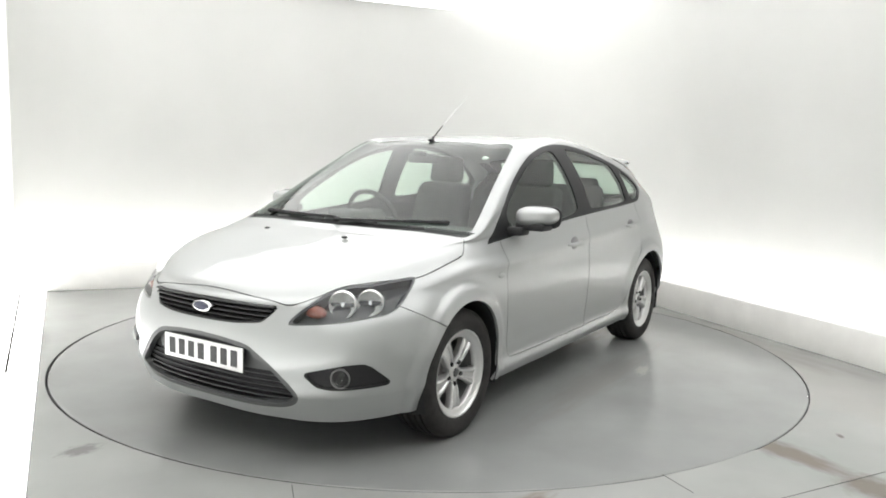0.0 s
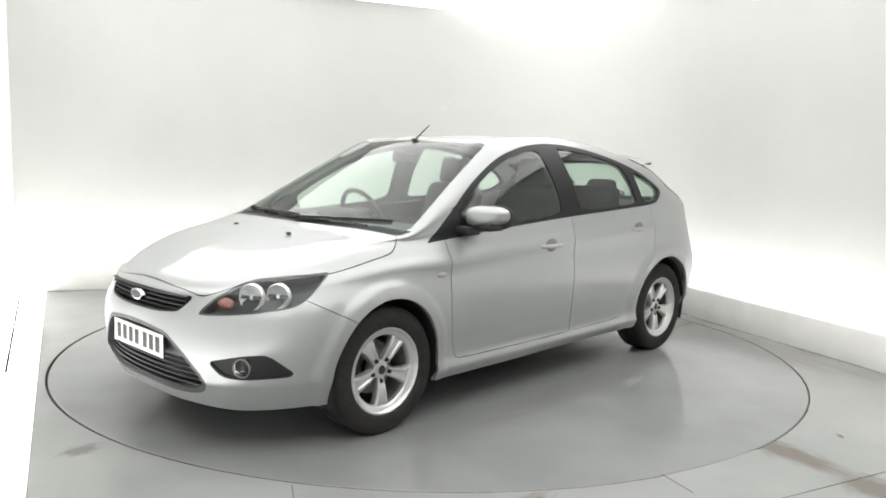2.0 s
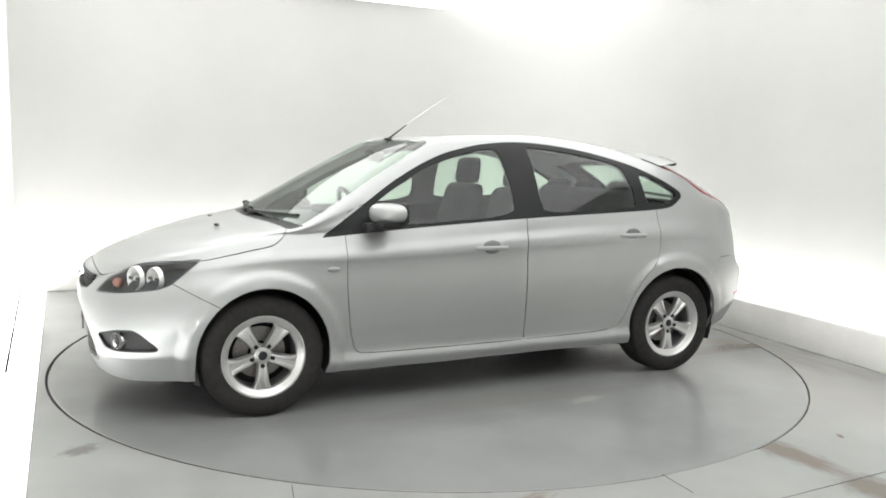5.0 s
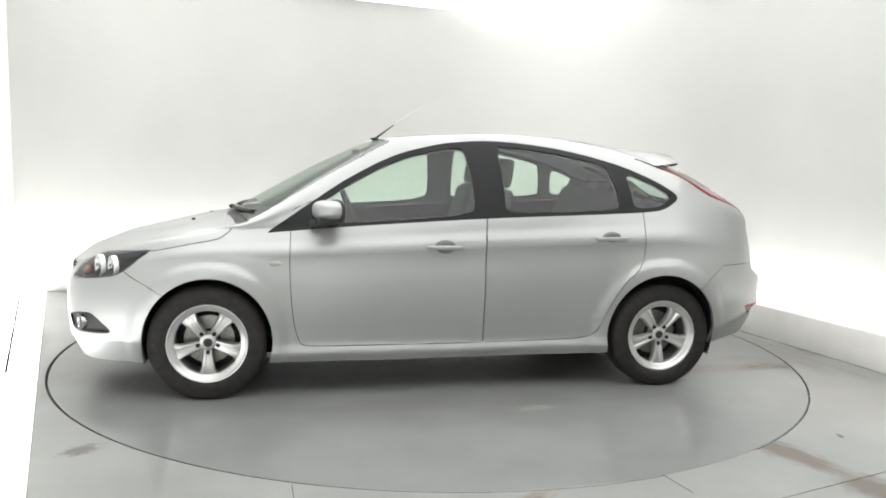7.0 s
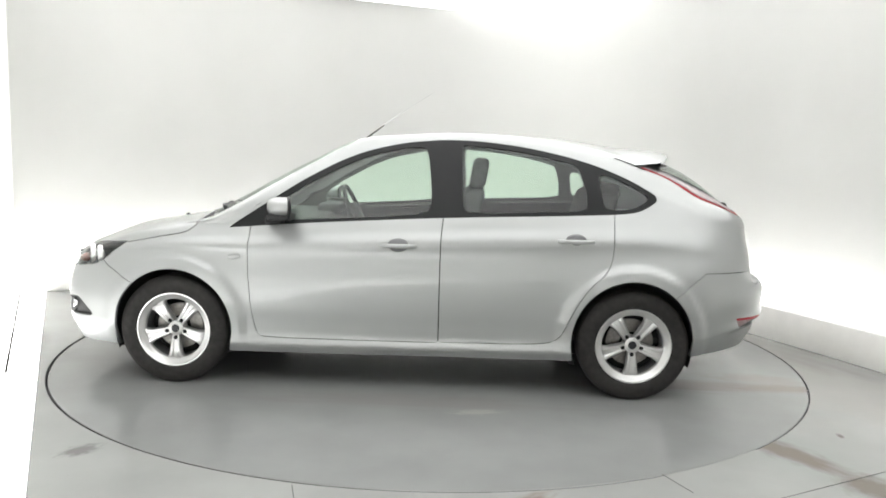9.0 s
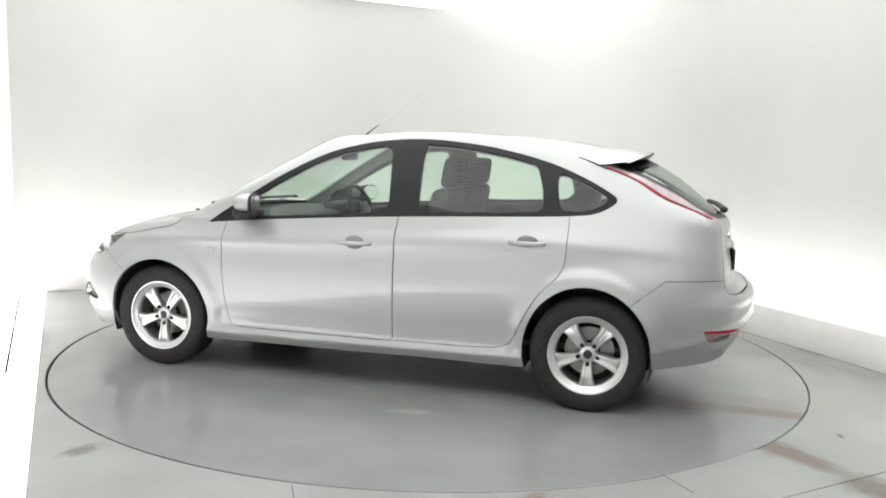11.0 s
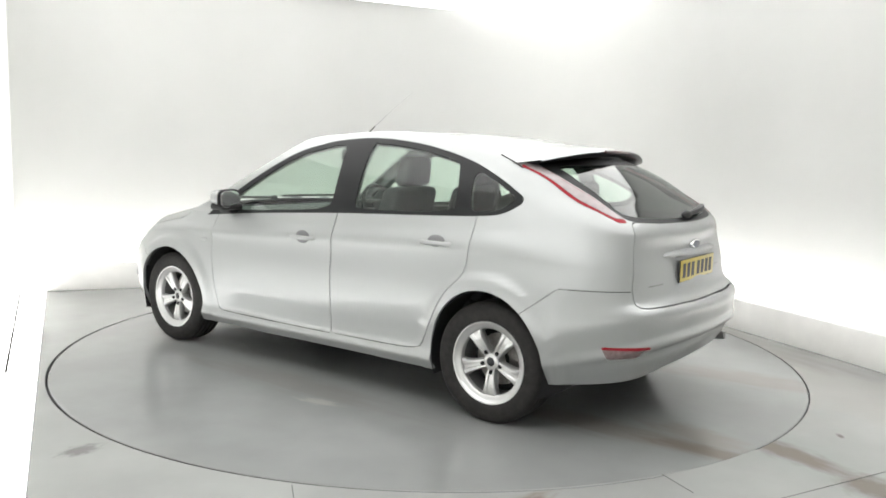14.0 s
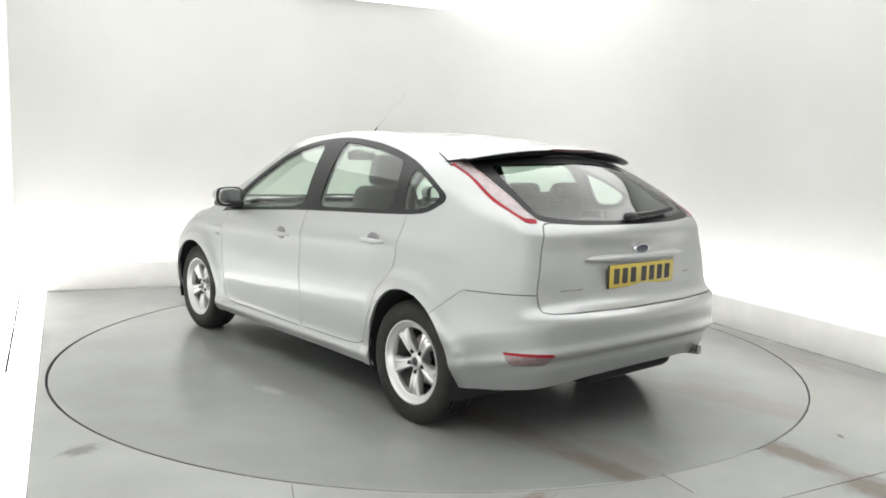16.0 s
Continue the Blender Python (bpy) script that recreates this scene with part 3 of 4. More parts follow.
def build_wheel(name="wheel"):
    # barrel and brake disc carry the rest
    wheel = part(name, lathe_bm([(.06, -.02), (.135, -.02), (.135, -.035), (.06, -.035), (.06, -.09)], 40), BRAKE)
    tyre = [(.205, .078), (.212, .094), (.225, .102), (.255, .107), (.285, .104), (.303, .094), (.3125, .080)]
    for y in (.055, .02, -.02, -.055):
        tyre += [(.315, y + .006), (.307, y + .004), (.307, y - .004), (.315, y - .006)]
    tyre += [(.3125, -.080), (.303, -.094), (.255, -.107), (.212, -.094), (.205, -.078)]
    part("tyre", lathe_bm(tyre, 80), RUBBER, wheel, "black rubber road tyre", sharp=50)
    part("rim", lathe_bm([(.2165, .092), (.214, .098), (.207, .097), (.201, .089), (.190, .082), (.179, .078), (.175, .072), (.173, .050)], 72), ALLOY, wheel, "bright silver alloy rim", sharp=40)
    # barrel greyer than the rim: the shade between spokes is in its colour
    part("barrel", lathe_bm([(.173, .050), (.172, .035), (.172, -.02), (.174, -.09), (.18, -.1)], 48), BARREL, wheel, "inner wheel barrel, shade put into its dark grey")
    part("backing_plate", lathe_bm([(.0001, -.05), (.174, -.05)], 40), DARK, wheel)
    for k in range(5):
        part("spoke", shift(spoke_bm(math.radians(-90 + 72 * k)), dy=.045), ALLOY, wheel)
        a = math.radians(-90 + 72 * k + 0)
        nut = lathe_bm([(.0001, .012), (.008, .012), (.0105, .008), (.0125, .0), (.0125, -.01)], 12)
        part("wheel_nut", shift(nut, .056 * math.cos(a), .058, .056 * math.sin(a)), DARK, wheel)
    part("hub", lathe_bm([(.024, .068), (.034, .066), (.042, .062), (.048, .050), (.05, .0)], 40), ALLOY, wheel)
    part("centre_cap", lathe_bm([(.0001, .070), (.014, .070), (.022, .067), (.025, .060)], 32), CAP, wheel, "dark round centre cap")
    return wheel


def bar_bm(points, w, t):
    """A flat bar of width w and thickness t along points."""
    bm = bmesh.new()
    rings = []
    pts = [Vector(p) for p in points]
    for i, p in enumerate(pts):
        d = (pts[min(i + 1, len(pts) - 1)] - pts[max(i - 1, 0)]).normalized()
        s = Vector((0, 0, 1)).cross(d).normalized()
        n = d.cross(s)
        rings.append([bm.verts.new(p + s * a * w / 2 + n * b * t / 2) for a, b in ((-1, -.6), (-.7, 1), (.7, 1), (1, -.6))])
    for a, b in zip(rings, rings[1:]):
        for i in range(4):
            bm.faces.new((a[i], a[(i + 1) % 4], b[(i + 1) % 4], b[i]))
    bm.faces.new(rings[0])
    bm.faces.new(rings[-1])
    bmesh.ops.recalc_face_normals(bm, faces=bm.faces)
    return bm


def rounded_bm(cx, cy, cz, lx, ly, lz, bevel, seg=4, taper=0.0, lean=0.0):
    """A padded block: tapered towards its top and leaning back."""
    bm = bmesh.new()
    bmesh.ops.create_cube(bm, size=1)
    for v in bm.verts:
        k = 1 - taper * (v.co.z + .5)
        v.co = Vector((v.co.x * lx, v.co.y * ly * k, v.co.z * lz))
    bmesh.ops.bevel(bm, geom=bm.edges[:], offset=bevel, segments=seg, affect="EDGES", profile=0.55)
    for v in bm.verts:
        v.co = Vector((cx + v.co.x - lean * v.co.z, cy + v.co.y, cz + v.co.z))
    return bm


def mirror_bm(bm):
    for v in bm.verts:
        v.co.y = -v.co.y
    bmesh.ops.reverse_faces(bm, faces=bm.faces)
    return bm


def sided(bm, s):
    return bm if s > 0 else mirror_bm(bm)


def plate(name, parent, x, z, face, label):
    """A number plate at x, facing forward (+1) or back (-1), with bars for its characters."""
    ob = part(name, box_bm(-.003, .003, -.26, .26, -.055, .055, .001), face, parent, label)
    ob.location = (x, .012 if x < 0 else 0, z)
    s = 1 if x > 0 else -1
    for y in (-.205, -.14, -.075, -.01, .075, .14, .205):
        part("character_bar", box_bm(.0026 * s, .0038 * s, y - .021, y + .021, -.037, .037), INK, ob, smooth=False)
    part("plate_rim", box_bm(-.005 * s, .0022 * s, -.2615, .2615, -.0565, .0565), BLACK, ob, smooth=False)
    return ob


def build_car():
    P, N, F = split_body()
    car = tagged(new("hatchback_car"), "silver five-door hatchback car standing on the turntable", "car")
    get = lambda n: F.get(n, [])
    # panels over the whole width
    shell = part("body_shell", patch(P, N, get("shell"), both=True, rim=.016), PAINT, car, "silver metallic body shell with roof and sills", sharp=50)
    bonnet = part("bonnet", patch(P, N, get("bonnet"), both=True, rim=.016), PAINT, car, "closed silver bonnet", sharp=50)
    fb = part("front_bumper", patch(P, N, get("bumper_front"), both=True, rim=.02), PAINT, car, "silver front bumper with a dark lower grille", sharp=50)
    rb = part("rear_bumper", patch(P, N, get("bumper_rear"), both=True, rim=.02), PAINT, car, "silver rear bumper", sharp=50)
    tg = part("tailgate", patch(P, N, get("tailgate"), both=True, rim=.016), PAINT, car, "closed silver tailgate", sharp=50)
    part("windscreen", patch(P, N, get("screen"), both=True), SCREEN_GLASS, car, "clear windscreen with a faint green tint")
    part("scuttle", patch(P, N, get("cowl"), both=True, offset=-.012, rim=.01), BLACK, car, "black plastic scuttle below the windscreen")
    rw = part("rear_window", patch(P, N, get("rear_pane"), both=True, offset=-.004, rim=.012), FRAME, tg, "black rear window border")
    part("rear_pane", patch(P, N, get("rear_clear"), both=True, offset=-.004), REAR_GLASS, tg, "tinted rear window pane")
    # unreadable small lettering on the tailgate
    used = {i for f in get("tailgate") for i in f}
    for y0, y1, z, h in ((.565, .43, .757, .011), (-.385, -.45, .785, .012)):
        ends = []
        for y in (y0, (y0 + y1) / 2, y1):
            k = min(used, key=lambda i: (P[i][1] - abs(y)) ** 2 + (P[i][2] - z) ** 2)
            ends.append((P[k][0] - .001, y, z))
        part("letter_bar", bar_bm(ends, .004, h * .7), STEEL, tg, "thin dull metal lettering bar")
    # grilles
    for nm, key in (("upper_grille", "grille_top"), ("lower_grille", "grille_low")):
        part(nm, patch(P, N, get(key) + get(key + "_ring"), both=True, offset=-.045), DARK, fb, "black grille with horizontal slats")
        part("grille_surround", patch(P, N, get(key + "_ring"), both=True, offset=-.002, rim=.03), GREY if key == "grille_low" else BLACK, fb)
    for z, half in ((.628, .345), (.650, .362), (.672, .378), (.690, .385)):
        part("slat", slat_bm(z, half, 2.140, .05, .0055), BLACK, fb)
    for z, half in ((.272, .44), (.296, .485), (.320, .50), (.344, .49), (.368, .47), (.392, .45)):
        part("slat", slat_bm(z, half, 2.128, .05, .006), BLACK, fb)
    part("plate_panel", slat_bm(.468, .36, 2.132, .05, .060), GREY, fb, "dark grey plastic number plate carrier")
    plate("front_number_plate", fb, 2.152, .447, WHITE_PLATE, "white front number plate with dark characters")
    plate("rear_number_plate", tg, -2.077, .806, YELLOW_PLATE, "yellow rear number plate with dark characters")
    for x, z, par, tip in ((2.152, .658, fb, 1), (-2.054, .928, tg, -1)):
        b = lathe_bm([(.0001, .010), (.050, .009), (.060, .007), (.064, .0), (.064, -.02)], 40)
        for v in b.verts:
            v.co = Vector((v.co.y * tip, v.co.x * .95, v.co.z * .40))
        bmesh.ops.recalc_face_normals(b, faces=b.faces)
        e = part("badge", b, CHROME, par, "oval blue badge with a bright rim")
        c = lathe_bm([(.0001, .0115), (.050, .0105), (.052, .008)], 40)
        for v in c.verts:
            v.co = Vector((v.co.y * tip, v.co.x * .95, v.co.z * .38))
        part("badge_face", c, BLUE, e)
        e.location = (x, 0, z)
    # sides
    for s in (1, -1):
        flip = s < 0
        p = lambda n, **k: patch(P, N, get(n), flip=flip, **k)
        part("front_wing", p("wing", rim=.016), PAINT, car, "silver front wing", sharp=50)
        fd = part("front_door", p("door_front", rim=.016), PAINT, car, "closed silver front door", sharp=50)
        rd = part("rear_door", p("door_rear", rim=.016), PAINT, car, "closed silver rear door", sharp=50)
        part("window_frame", p("frame", offset=-.002, rim=.014), FRAME, car, "black side window surround", sharp=50)
        part("door_window", p("pane_front", offset=-.006), GLASS, fd, "greenish side window pane")
        part("door_window", p("pane_rear", offset=-.006), GLASS, rd, "greenish side window pane")
        part("quarter_window", p("pane_quarter", offset=-.005), GLASS, car, "small rear quarter window pane")
        part("door_card", p("door_front", offset=-.05), TRIM, fd, "dark grey inner door trim")
        part("door_card", p("door_rear", offset=-.05), TRIM, rd, "dark grey inner door trim")
        # headlight
        lens = part("headlight", patch(P, N, get("headlight") + get("headlight_ring"), flip=flip, offset=-.001), LENS, car, "clear headlight with dark bezel and two round reflectors")
        part("lamp_housing", patch(P, N, get("headlight") + get("headlight_ring"), flip=flip, offset=-.055), BEZEL, lens, "dark grey lamp housing")
        part("lamp_bezel", p("headlight_ring", offset=-.003, rim=.055), BEZEL, lens)
        for (x, y, z, r, nm, m) in ((1.912, .612, .703, .058, "lamp_reflector", REFLECT), (1.828, .697, .710, .055, "lamp_reflector", REFLECT)):
            part(nm, sided(bowl_bm(x, y, z, r), s), m, lens, "chrome lamp reflector")
            part("reflector_bar", sided(turned(box_bm(-r * .86, r * .86, -.010, .002, -.008, .008, .002), x, y, z), s), BEZEL, lens)
            part("bulb", sided(ball_bm(x - .006, y - .002, z, .012, .012, .012), s), LENS_BULB, lens)
        part("indicator", sided(ball_bm(1.985, .520, .672, .030, .066, .030), s), AMBER, lens, "amber indicator lamp")
        # fog lamp
        fog = part("fog_lamp_bay", p("fog", offset=-.012, rim=.0), BLACK, fb, "black plastic fog lamp bay")
        part("bay_edge", p("fog_ring", offset=-.001, rim=.03), BLACK, fb)
        part("fog_lamp", sided(bowl_bm(1.998, .680, .408, .040), s), CHROME, fb, "round clear fog lamp")
        part("fog_ring", sided(ring_bm(2.002, .6805, .408, .040, .003), s), BARREL, fb, "grey fog lamp ring")
        part("fog_lens", sided(ball_bm(2.000, .682, .408, .012, .032, .036, 0.5), s), LENS, fb)
        # tail light
        tl = part("tail_light", p("tail", offset=.002, rim=.02), RED, car, "tall red and clear tail light")
        part("clear_lens", p("tail_clear", offset=.004, rim=.02), CLEAR, tl, "clear pinkish tail light lens")
        part("lamp_back", patch(P, N, get("tail") + get("tail_clear"), flip=flip, offset=-.03), TRIM, tl)
        part("reflector", p("reflector", offset=-.009, rim=.01), FOG_LENS, rb, "clear and red rear fog lamp")
        part("reflector_stripe", p("reflector_top", offset=-.002, rim=.01), RED, rb)
        # handles
        for x, z, par in ((.027, .843, fd), (-.97, .898, rd)):
            y = .868 if par is fd else .862
            # dish lies on the door; darker silver stands in for the recess's shade
            part("handle_dish", sided(ball_bm(x, y - .004, z + .004, .060, .010, .040), s), SHADE, par, "grip dish, darkened like a shaded recess")
            part("handle", sided(bar3_bm(x, y, z), s), PAINT, par, "silver pull handle", sharp=60)
        # mirror
        build_mirror(fd, s)
        # wheel arch liners
        for cx in (1.316, -1.307):
            part("wheel_arch_liner", sided(liner_bm(cx), s), DARK, car, "black wheel arch liner")
        # wing badge and mud
        part("side_repeater", sided(ball_bm(.962, .874, .752, .034, .006, .013), s), PAINT, car, "small side badge")
        part("headliner_side", p("frame", offset=-.03), PILLAR, car, "grey inner pillar trim")
        # wheels
        for cx in (1.32, -1.32):
            w = build_wheel()
            w.parent = car
            w.location = (cx, .765 * s, .3125)
            if s < 0:
                w.rotation_euler = (0, 0, math.pi)
            tagged(w, "five-spoke silver alloy wheel with black tyre")
    part("headliner", patch(P, N, [f for f in get("shell") if np.mean([P[i][2] for i in f]) > 1.05], both=True, offset=-.028), LINING, car, "pale grey roof lining")
    # near-black sheet behind the panel gaps, deepening their shade by colour
    part("gap_filler", patch(P, N, get("gap"), both=True, offset=-.016), DARK, car, "dark underlay standing in for the shut lines' shade")
    # roof spoiler
    sp = part("spoiler", spoiler_bm(True), PAINT, tg, "silver roof spoiler", sharp=50)
    part("spoiler_underside", spoiler_bm(False), FRAME, sp, "black spoiler underside", sharp=50)
    part("brake_light", box_bm(-1.592, -1.56, -.165, .165, 1.3935, 1.4075, .004), DARKRED, sp, "dark red high brake light")
    # tailgate ledge above the plate, rear wiper
    part("plate_ledge", ledge_bm(), PAINT, tg, "silver ledge above the number plate", sharp=60)
    wp = part("rear_wiper", bar_bm([(-2.015, .08, 1.083), (-2.008, -.10, 1.092), (-1.985, -.26, 1.102), (-1.95, -.38, 1.11)], .038, .024), BLACK, tg, "black rear wiper arm")
    part("wiper_pivot", ball_bm(-2.015, .05, 1.083, .024, .05, .022), BLACK, wp)
    # wipers
    for ya, yb in ((.03, .62), (-.57, -.04)):
        pts = [screen_point(P, N, F, y, x) for y, x in ((ya - .03, cowl_x(ya - .03)), (ya, cowl_x(ya)), ((ya + yb) / 2, cowl_x((ya + yb) / 2) - .01), (yb, cowl_x(yb) - .02))]
        w = part("wiper", bar_bm(pts, .022, .014), BLACK, car, "black windscreen wiper resting on the scuttle")
        part("wiper_blade", bar_bm([q - Vector((.014, 0, .004)) for q in pts], .012, .016), BLACK, w)
        part("wiper_spindle", ball_bm(pts[0].x + .01, pts[0].y, pts[0].z, .022, .022, .014), BLACK, w)
    for x, y in ((1.40, -.36), (1.455, .235)):
        part("washer_jet", ball_bm(x, y, .934, .014, .018, .007), BLACK, bonnet)
    # aerial
    a = part("aerial", tube_bm([(.345, 0, 1.448), (.30, 0, 1.482), (.22, 0, 1.543)], [.0075, .0055, .0035]), BLACK, car, "thin roof aerial raked back, black foot, whip paled as by glare")
    # whip coloured pale to imitate the bright wall washing it out
    part("aerial_whip", tube_bm([(.22, 0, 1.543), (.04, 0, 1.672), (-.10, 0, 1.762)], [.0028, .002, .0014]), WHIP, a)
    part("aerial_foot", ball_bm(.345, 0, 1.449, .028, .018, .010), BLACK, a)
    # seams beside the spoiler
    for s in (1, -1):
        part("roof_seam", sided(bar_bm([(-1.20, .607, 1.3685), (-1.28, .634, 1.341), (-1.365, .662, 1.3065)], .006, .006), s), DARK, shell)
    k = ball_bm(.375, .415, 1.345, .012, .024, .012)
    part("screen_sticker", k, WHITE_PLATE, car, "small pale sticker inside the windscreen")
    # underside
    part("underbody", rounded_bm(0, 0, .245, 3.3, 1.28, .10, .03, 2), DARK, car, "dark underbody")
    part("exhaust", tube_bm([(-1.7, -.50, .325), (-1.98, -.52, .335), (-2.09, -.53, .345)], .026, 12), STEEL, car, "steel exhaust tail pipe")
    part("silencer", rounded_bm(-1.80, -.1, .315, .34, .75, .15, .06, 3), DARK, car, "dull steel rear silencer")
    build_cabin(car)
    return car


def slat_bm(z, half, x, depth, h):
    """A slat across the nose, bowed like the bumper."""
    bm = bmesh.new()
    rows = []
    for y in np.linspace(-half, half, 25):
        xf = x - .028 * (y / .36) ** 2 - .006 * (abs(y) / .4) ** 4
        rows.append([bm.verts.new((xf - a * depth, y, z + b * h)) for a, b in ((1, -1), (.12, -1), (0, -.4), (0, .4), (.12, 1), (1, 1))])
    for a, b in zip(rows, rows[1:]):
        for i in range(5):
            bm.faces.new((a[i], a[i + 1], b[i + 1], b[i]))
    bm.faces.new(rows[0])
    bm.faces.new(rows[-1])
    bmesh.ops.recalc_face_normals(bm, faces=bm.faces)
    return bm


def ball_bm(x, y, z, rx, ry, rz, power=1.0, seg=20):
    bm = bmesh.new()
    bmesh.ops.create_uvsphere(bm, u_segments=seg, v_segments=seg // 2, radius=1)
    for v in bm.verts:
        v.co = Vector((x + v.co.x * rx, y + v.co.y * ry, z + v.co.z * rz))
    return bm


def bowl_bm(x, y, z, r):
    """A reflector bowl that faces forward and a little outward."""
    bm = lathe_bm([(.0001, -.035), (r * .35, -.032), (r * .7, -.018), (r * .93, .0), (r, .006), (r * 1.06, .0), (r * 1.06, -.02)], 32)
    turn = Matrix.Translation((x, y, z)) @ Matrix.Rotation(radians(-62), 4, "Z")
    for v in bm.verts:
        v.co = turn @ v.co
    return bm


def turned(bm, x, y, z):
    """Set a part into a lamp: facing forward and a little outward."""
    m = Matrix.Translation((x, y, z)) @ Matrix.Rotation(radians(-62), 4, "Z")
    for v in bm.verts:
        v.co = m @ v.co
    return bm


def ring_bm(x, y, z, r, w):
    """A slim bright ring round a lamp."""
    return turned(lathe_bm([(r - w, .002), (r - w * .5, .008), (r + w * .5, .008), (r + w, .0), (r + w, -.02)], 32), x, y, z)


def bar3_bm(x, y, z):
    """A pull handle that bows out from the door."""
    bm = bmesh.new()
    rows = []
    for t in np.linspace(-1, 1, 17):
        out = y + .030 * (1 - abs(t) ** 6) - .004
        h = .0125 * (1 - .35 * abs(t) ** 4)
        d = .012
        rows.append([bm.verts.new((x + t * .108, out - dd * d, z + hh * h)) for hh, dd in ((-.6, 1), (-1, .6), (-1, .3), (-.6, 0), (.6, 0), (1, .3), (1, .6), (.6, 1))])
    for a, b in zip(rows, rows[1:]):
        for i in range(8):
            bm.faces.new((a[i], a[(i + 1) % 8], b[(i + 1) % 8], b[i]))
    bm.faces.new(rows[0])
    bm.faces.new(rows[-1])
    bmesh.ops.recalc_face_normals(bm, faces=bm.faces)
    return bm


def liner_bm(cx):
    """An open drum inside the wheel arch, with its inner wall."""
    bm = bmesh.new()
    n = 28
    arcs = []
    for y in (.885, .80, .50):
        k = 1.0 if y > .86 else 1.07
        arcs.append([bm.verts.new((cx + .338 * k * math.cos(a), y - .012 * (y > .86), .318 + .36 * k * math.sin(a))) for a in np.linspace(-.35, math.pi + .35, n)])
    for a, b in zip(arcs, arcs[1:]):
        for i in range(n - 1):
            bm.faces.new((a[i], a[i + 1], b[i + 1], b[i]))
    c = bm.verts.new((cx, .50, .25))
    for i in range(n - 1):
        bm.faces.new((arcs[-1][i], arcs[-1][i + 1], c))
    bmesh.ops.recalc_face_normals(bm, faces=bm.faces)
    return bm


def build_mirror(door, s):
    bm = bmesh.new()
    bmesh.ops.create_uvsphere(bm, u_segments=32, v_segments=20, radius=1)
    for v in bm.verts:
        x, y, z = v.co
        sx, sy, sz = (math.copysign(abs(c) ** .72, c) for c in (x, y, z))
        x = sx * .085 if sx > 0 else max(sx * .085, -.035)
        v.co = Vector((.675 + x - .03 * sy, .925 + sy * .102, 1.046 + sz * .053 * (1 - .12 * sy) + .004 * sy))
    m = part("mirror_housing", sided(bm, s), PAINT, door, "silver door mirror with black base", sharp=60)
    part("mirror_base", sided(rounded_bm(.682, .905, .990, .125, .17, .040, .016, 3), s), BLACK, m, "black mirror foot")
    part("mirror_stalk", sided(rounded_bm(.735, .835, .965, .10, .10, .045, .015, 3), s), BLACK, m)
    for nm, x, k, m_, lab in (("mirror_rim", .636, 1.03, BLACK, ""), ("mirror_glass", .6225, .84, MIRROR, "mirror glass")):
        g = bmesh.new()
        bmesh.ops.create_uvsphere(g, u_segments=32, v_segments=16, radius=1)
        for v in g.verts:
            sx, sy, sz = (math.copysign(abs(t) ** .6, t) for t in v.co)
            v.co = Vector((x + sx * (.012 if k > 1 else .0025) - .24 * sy * .1 * k, .925 + sy * .104 * k, 1.040 + sz * .062 * k))
        part(nm, sided(g, s), m_, m, lab, sharp=60)


def spoiler_bm(top):
    """Roof spoiler: a bowed wing from the roof's rear edge out over the rear window."""
    bm = bmesh.new()
    rows = []
    for y in np.linspace(-.65, .65, 41):
        a = abs(y) / .65
        x0, z0 = -1.25, 1.436 - .114 * a ** 2.2
        x1, z1 = -1.588 + .12 * a ** 2.6, 1.410 - .062 * a ** 2.3
        t = .030 * (1 - .55 * a ** 3)
        up = [(x0, z0), (x0 * .66 + x1 * .34, z0 * .62 + z1 * .38 + .006 * (1 - a)), (x0 * .3 + x1 * .7, z0 * .27 + z1 * .73 + .005 * (1 - a)), (x1 + .008, z1 + .001), (x1, z1 - .006)]
        low = [(x1 + .003, z1 - .009), (x1 + .012, z1 - t * .9), (x1 + .07 - .03 * a, z1 - t * 1.5), (x1 + .14 - .07 * a, z1 - t * 1.3)]
        rows.append([bm.verts.new((x, y, z)) for x, z in (up if top else low)])
    for a, b in zip(rows, rows[1:]):
        for i in range(len(a) - 1):
            bm.faces.new((a[i], a[i + 1], b[i + 1], b[i]))
    bmesh.ops.recalc_face_normals(bm, faces=bm.faces)
    return bm


def ledge_bm():
    bm = bmesh.new()
    rows = []
    for y in np.linspace(-.40, .40, 21):
        a = abs(y) / .40
        x = -2.062 + .035 * a ** 2
        k = 1 - a ** 6
        rows.append([bm.verts.new((x + dx * k, y, .888 + dz * k)) for dx, dz in ((.02, .022), (-.012, .016), (-.022, .004), (-.020, -.006), (.02, -.012))])
    for a, b in zip(rows, rows[1:]):
        for i in range(4):
            bm.faces.new((a[i], a[i + 1], b[i + 1], b[i]))
    bmesh.ops.recalc_face_normals(bm, faces=bm.faces)
    return bm


def cowl_x(y):
    return 1.232 - .15 * (y / .7) ** 2


def screen_point(P, N, F, y, x):
    """A place a little above the body's skin near (x, y)."""
    used = {i for f in F["cowl"] + F["screen"] + F["bonnet"] for i in f}
    k = min(used, key=lambda i: (P[i][0] - x) ** 2 + (P[i][1] - abs(y)) ** 2)
    return Vector((x, y, P[k][2] + .010))


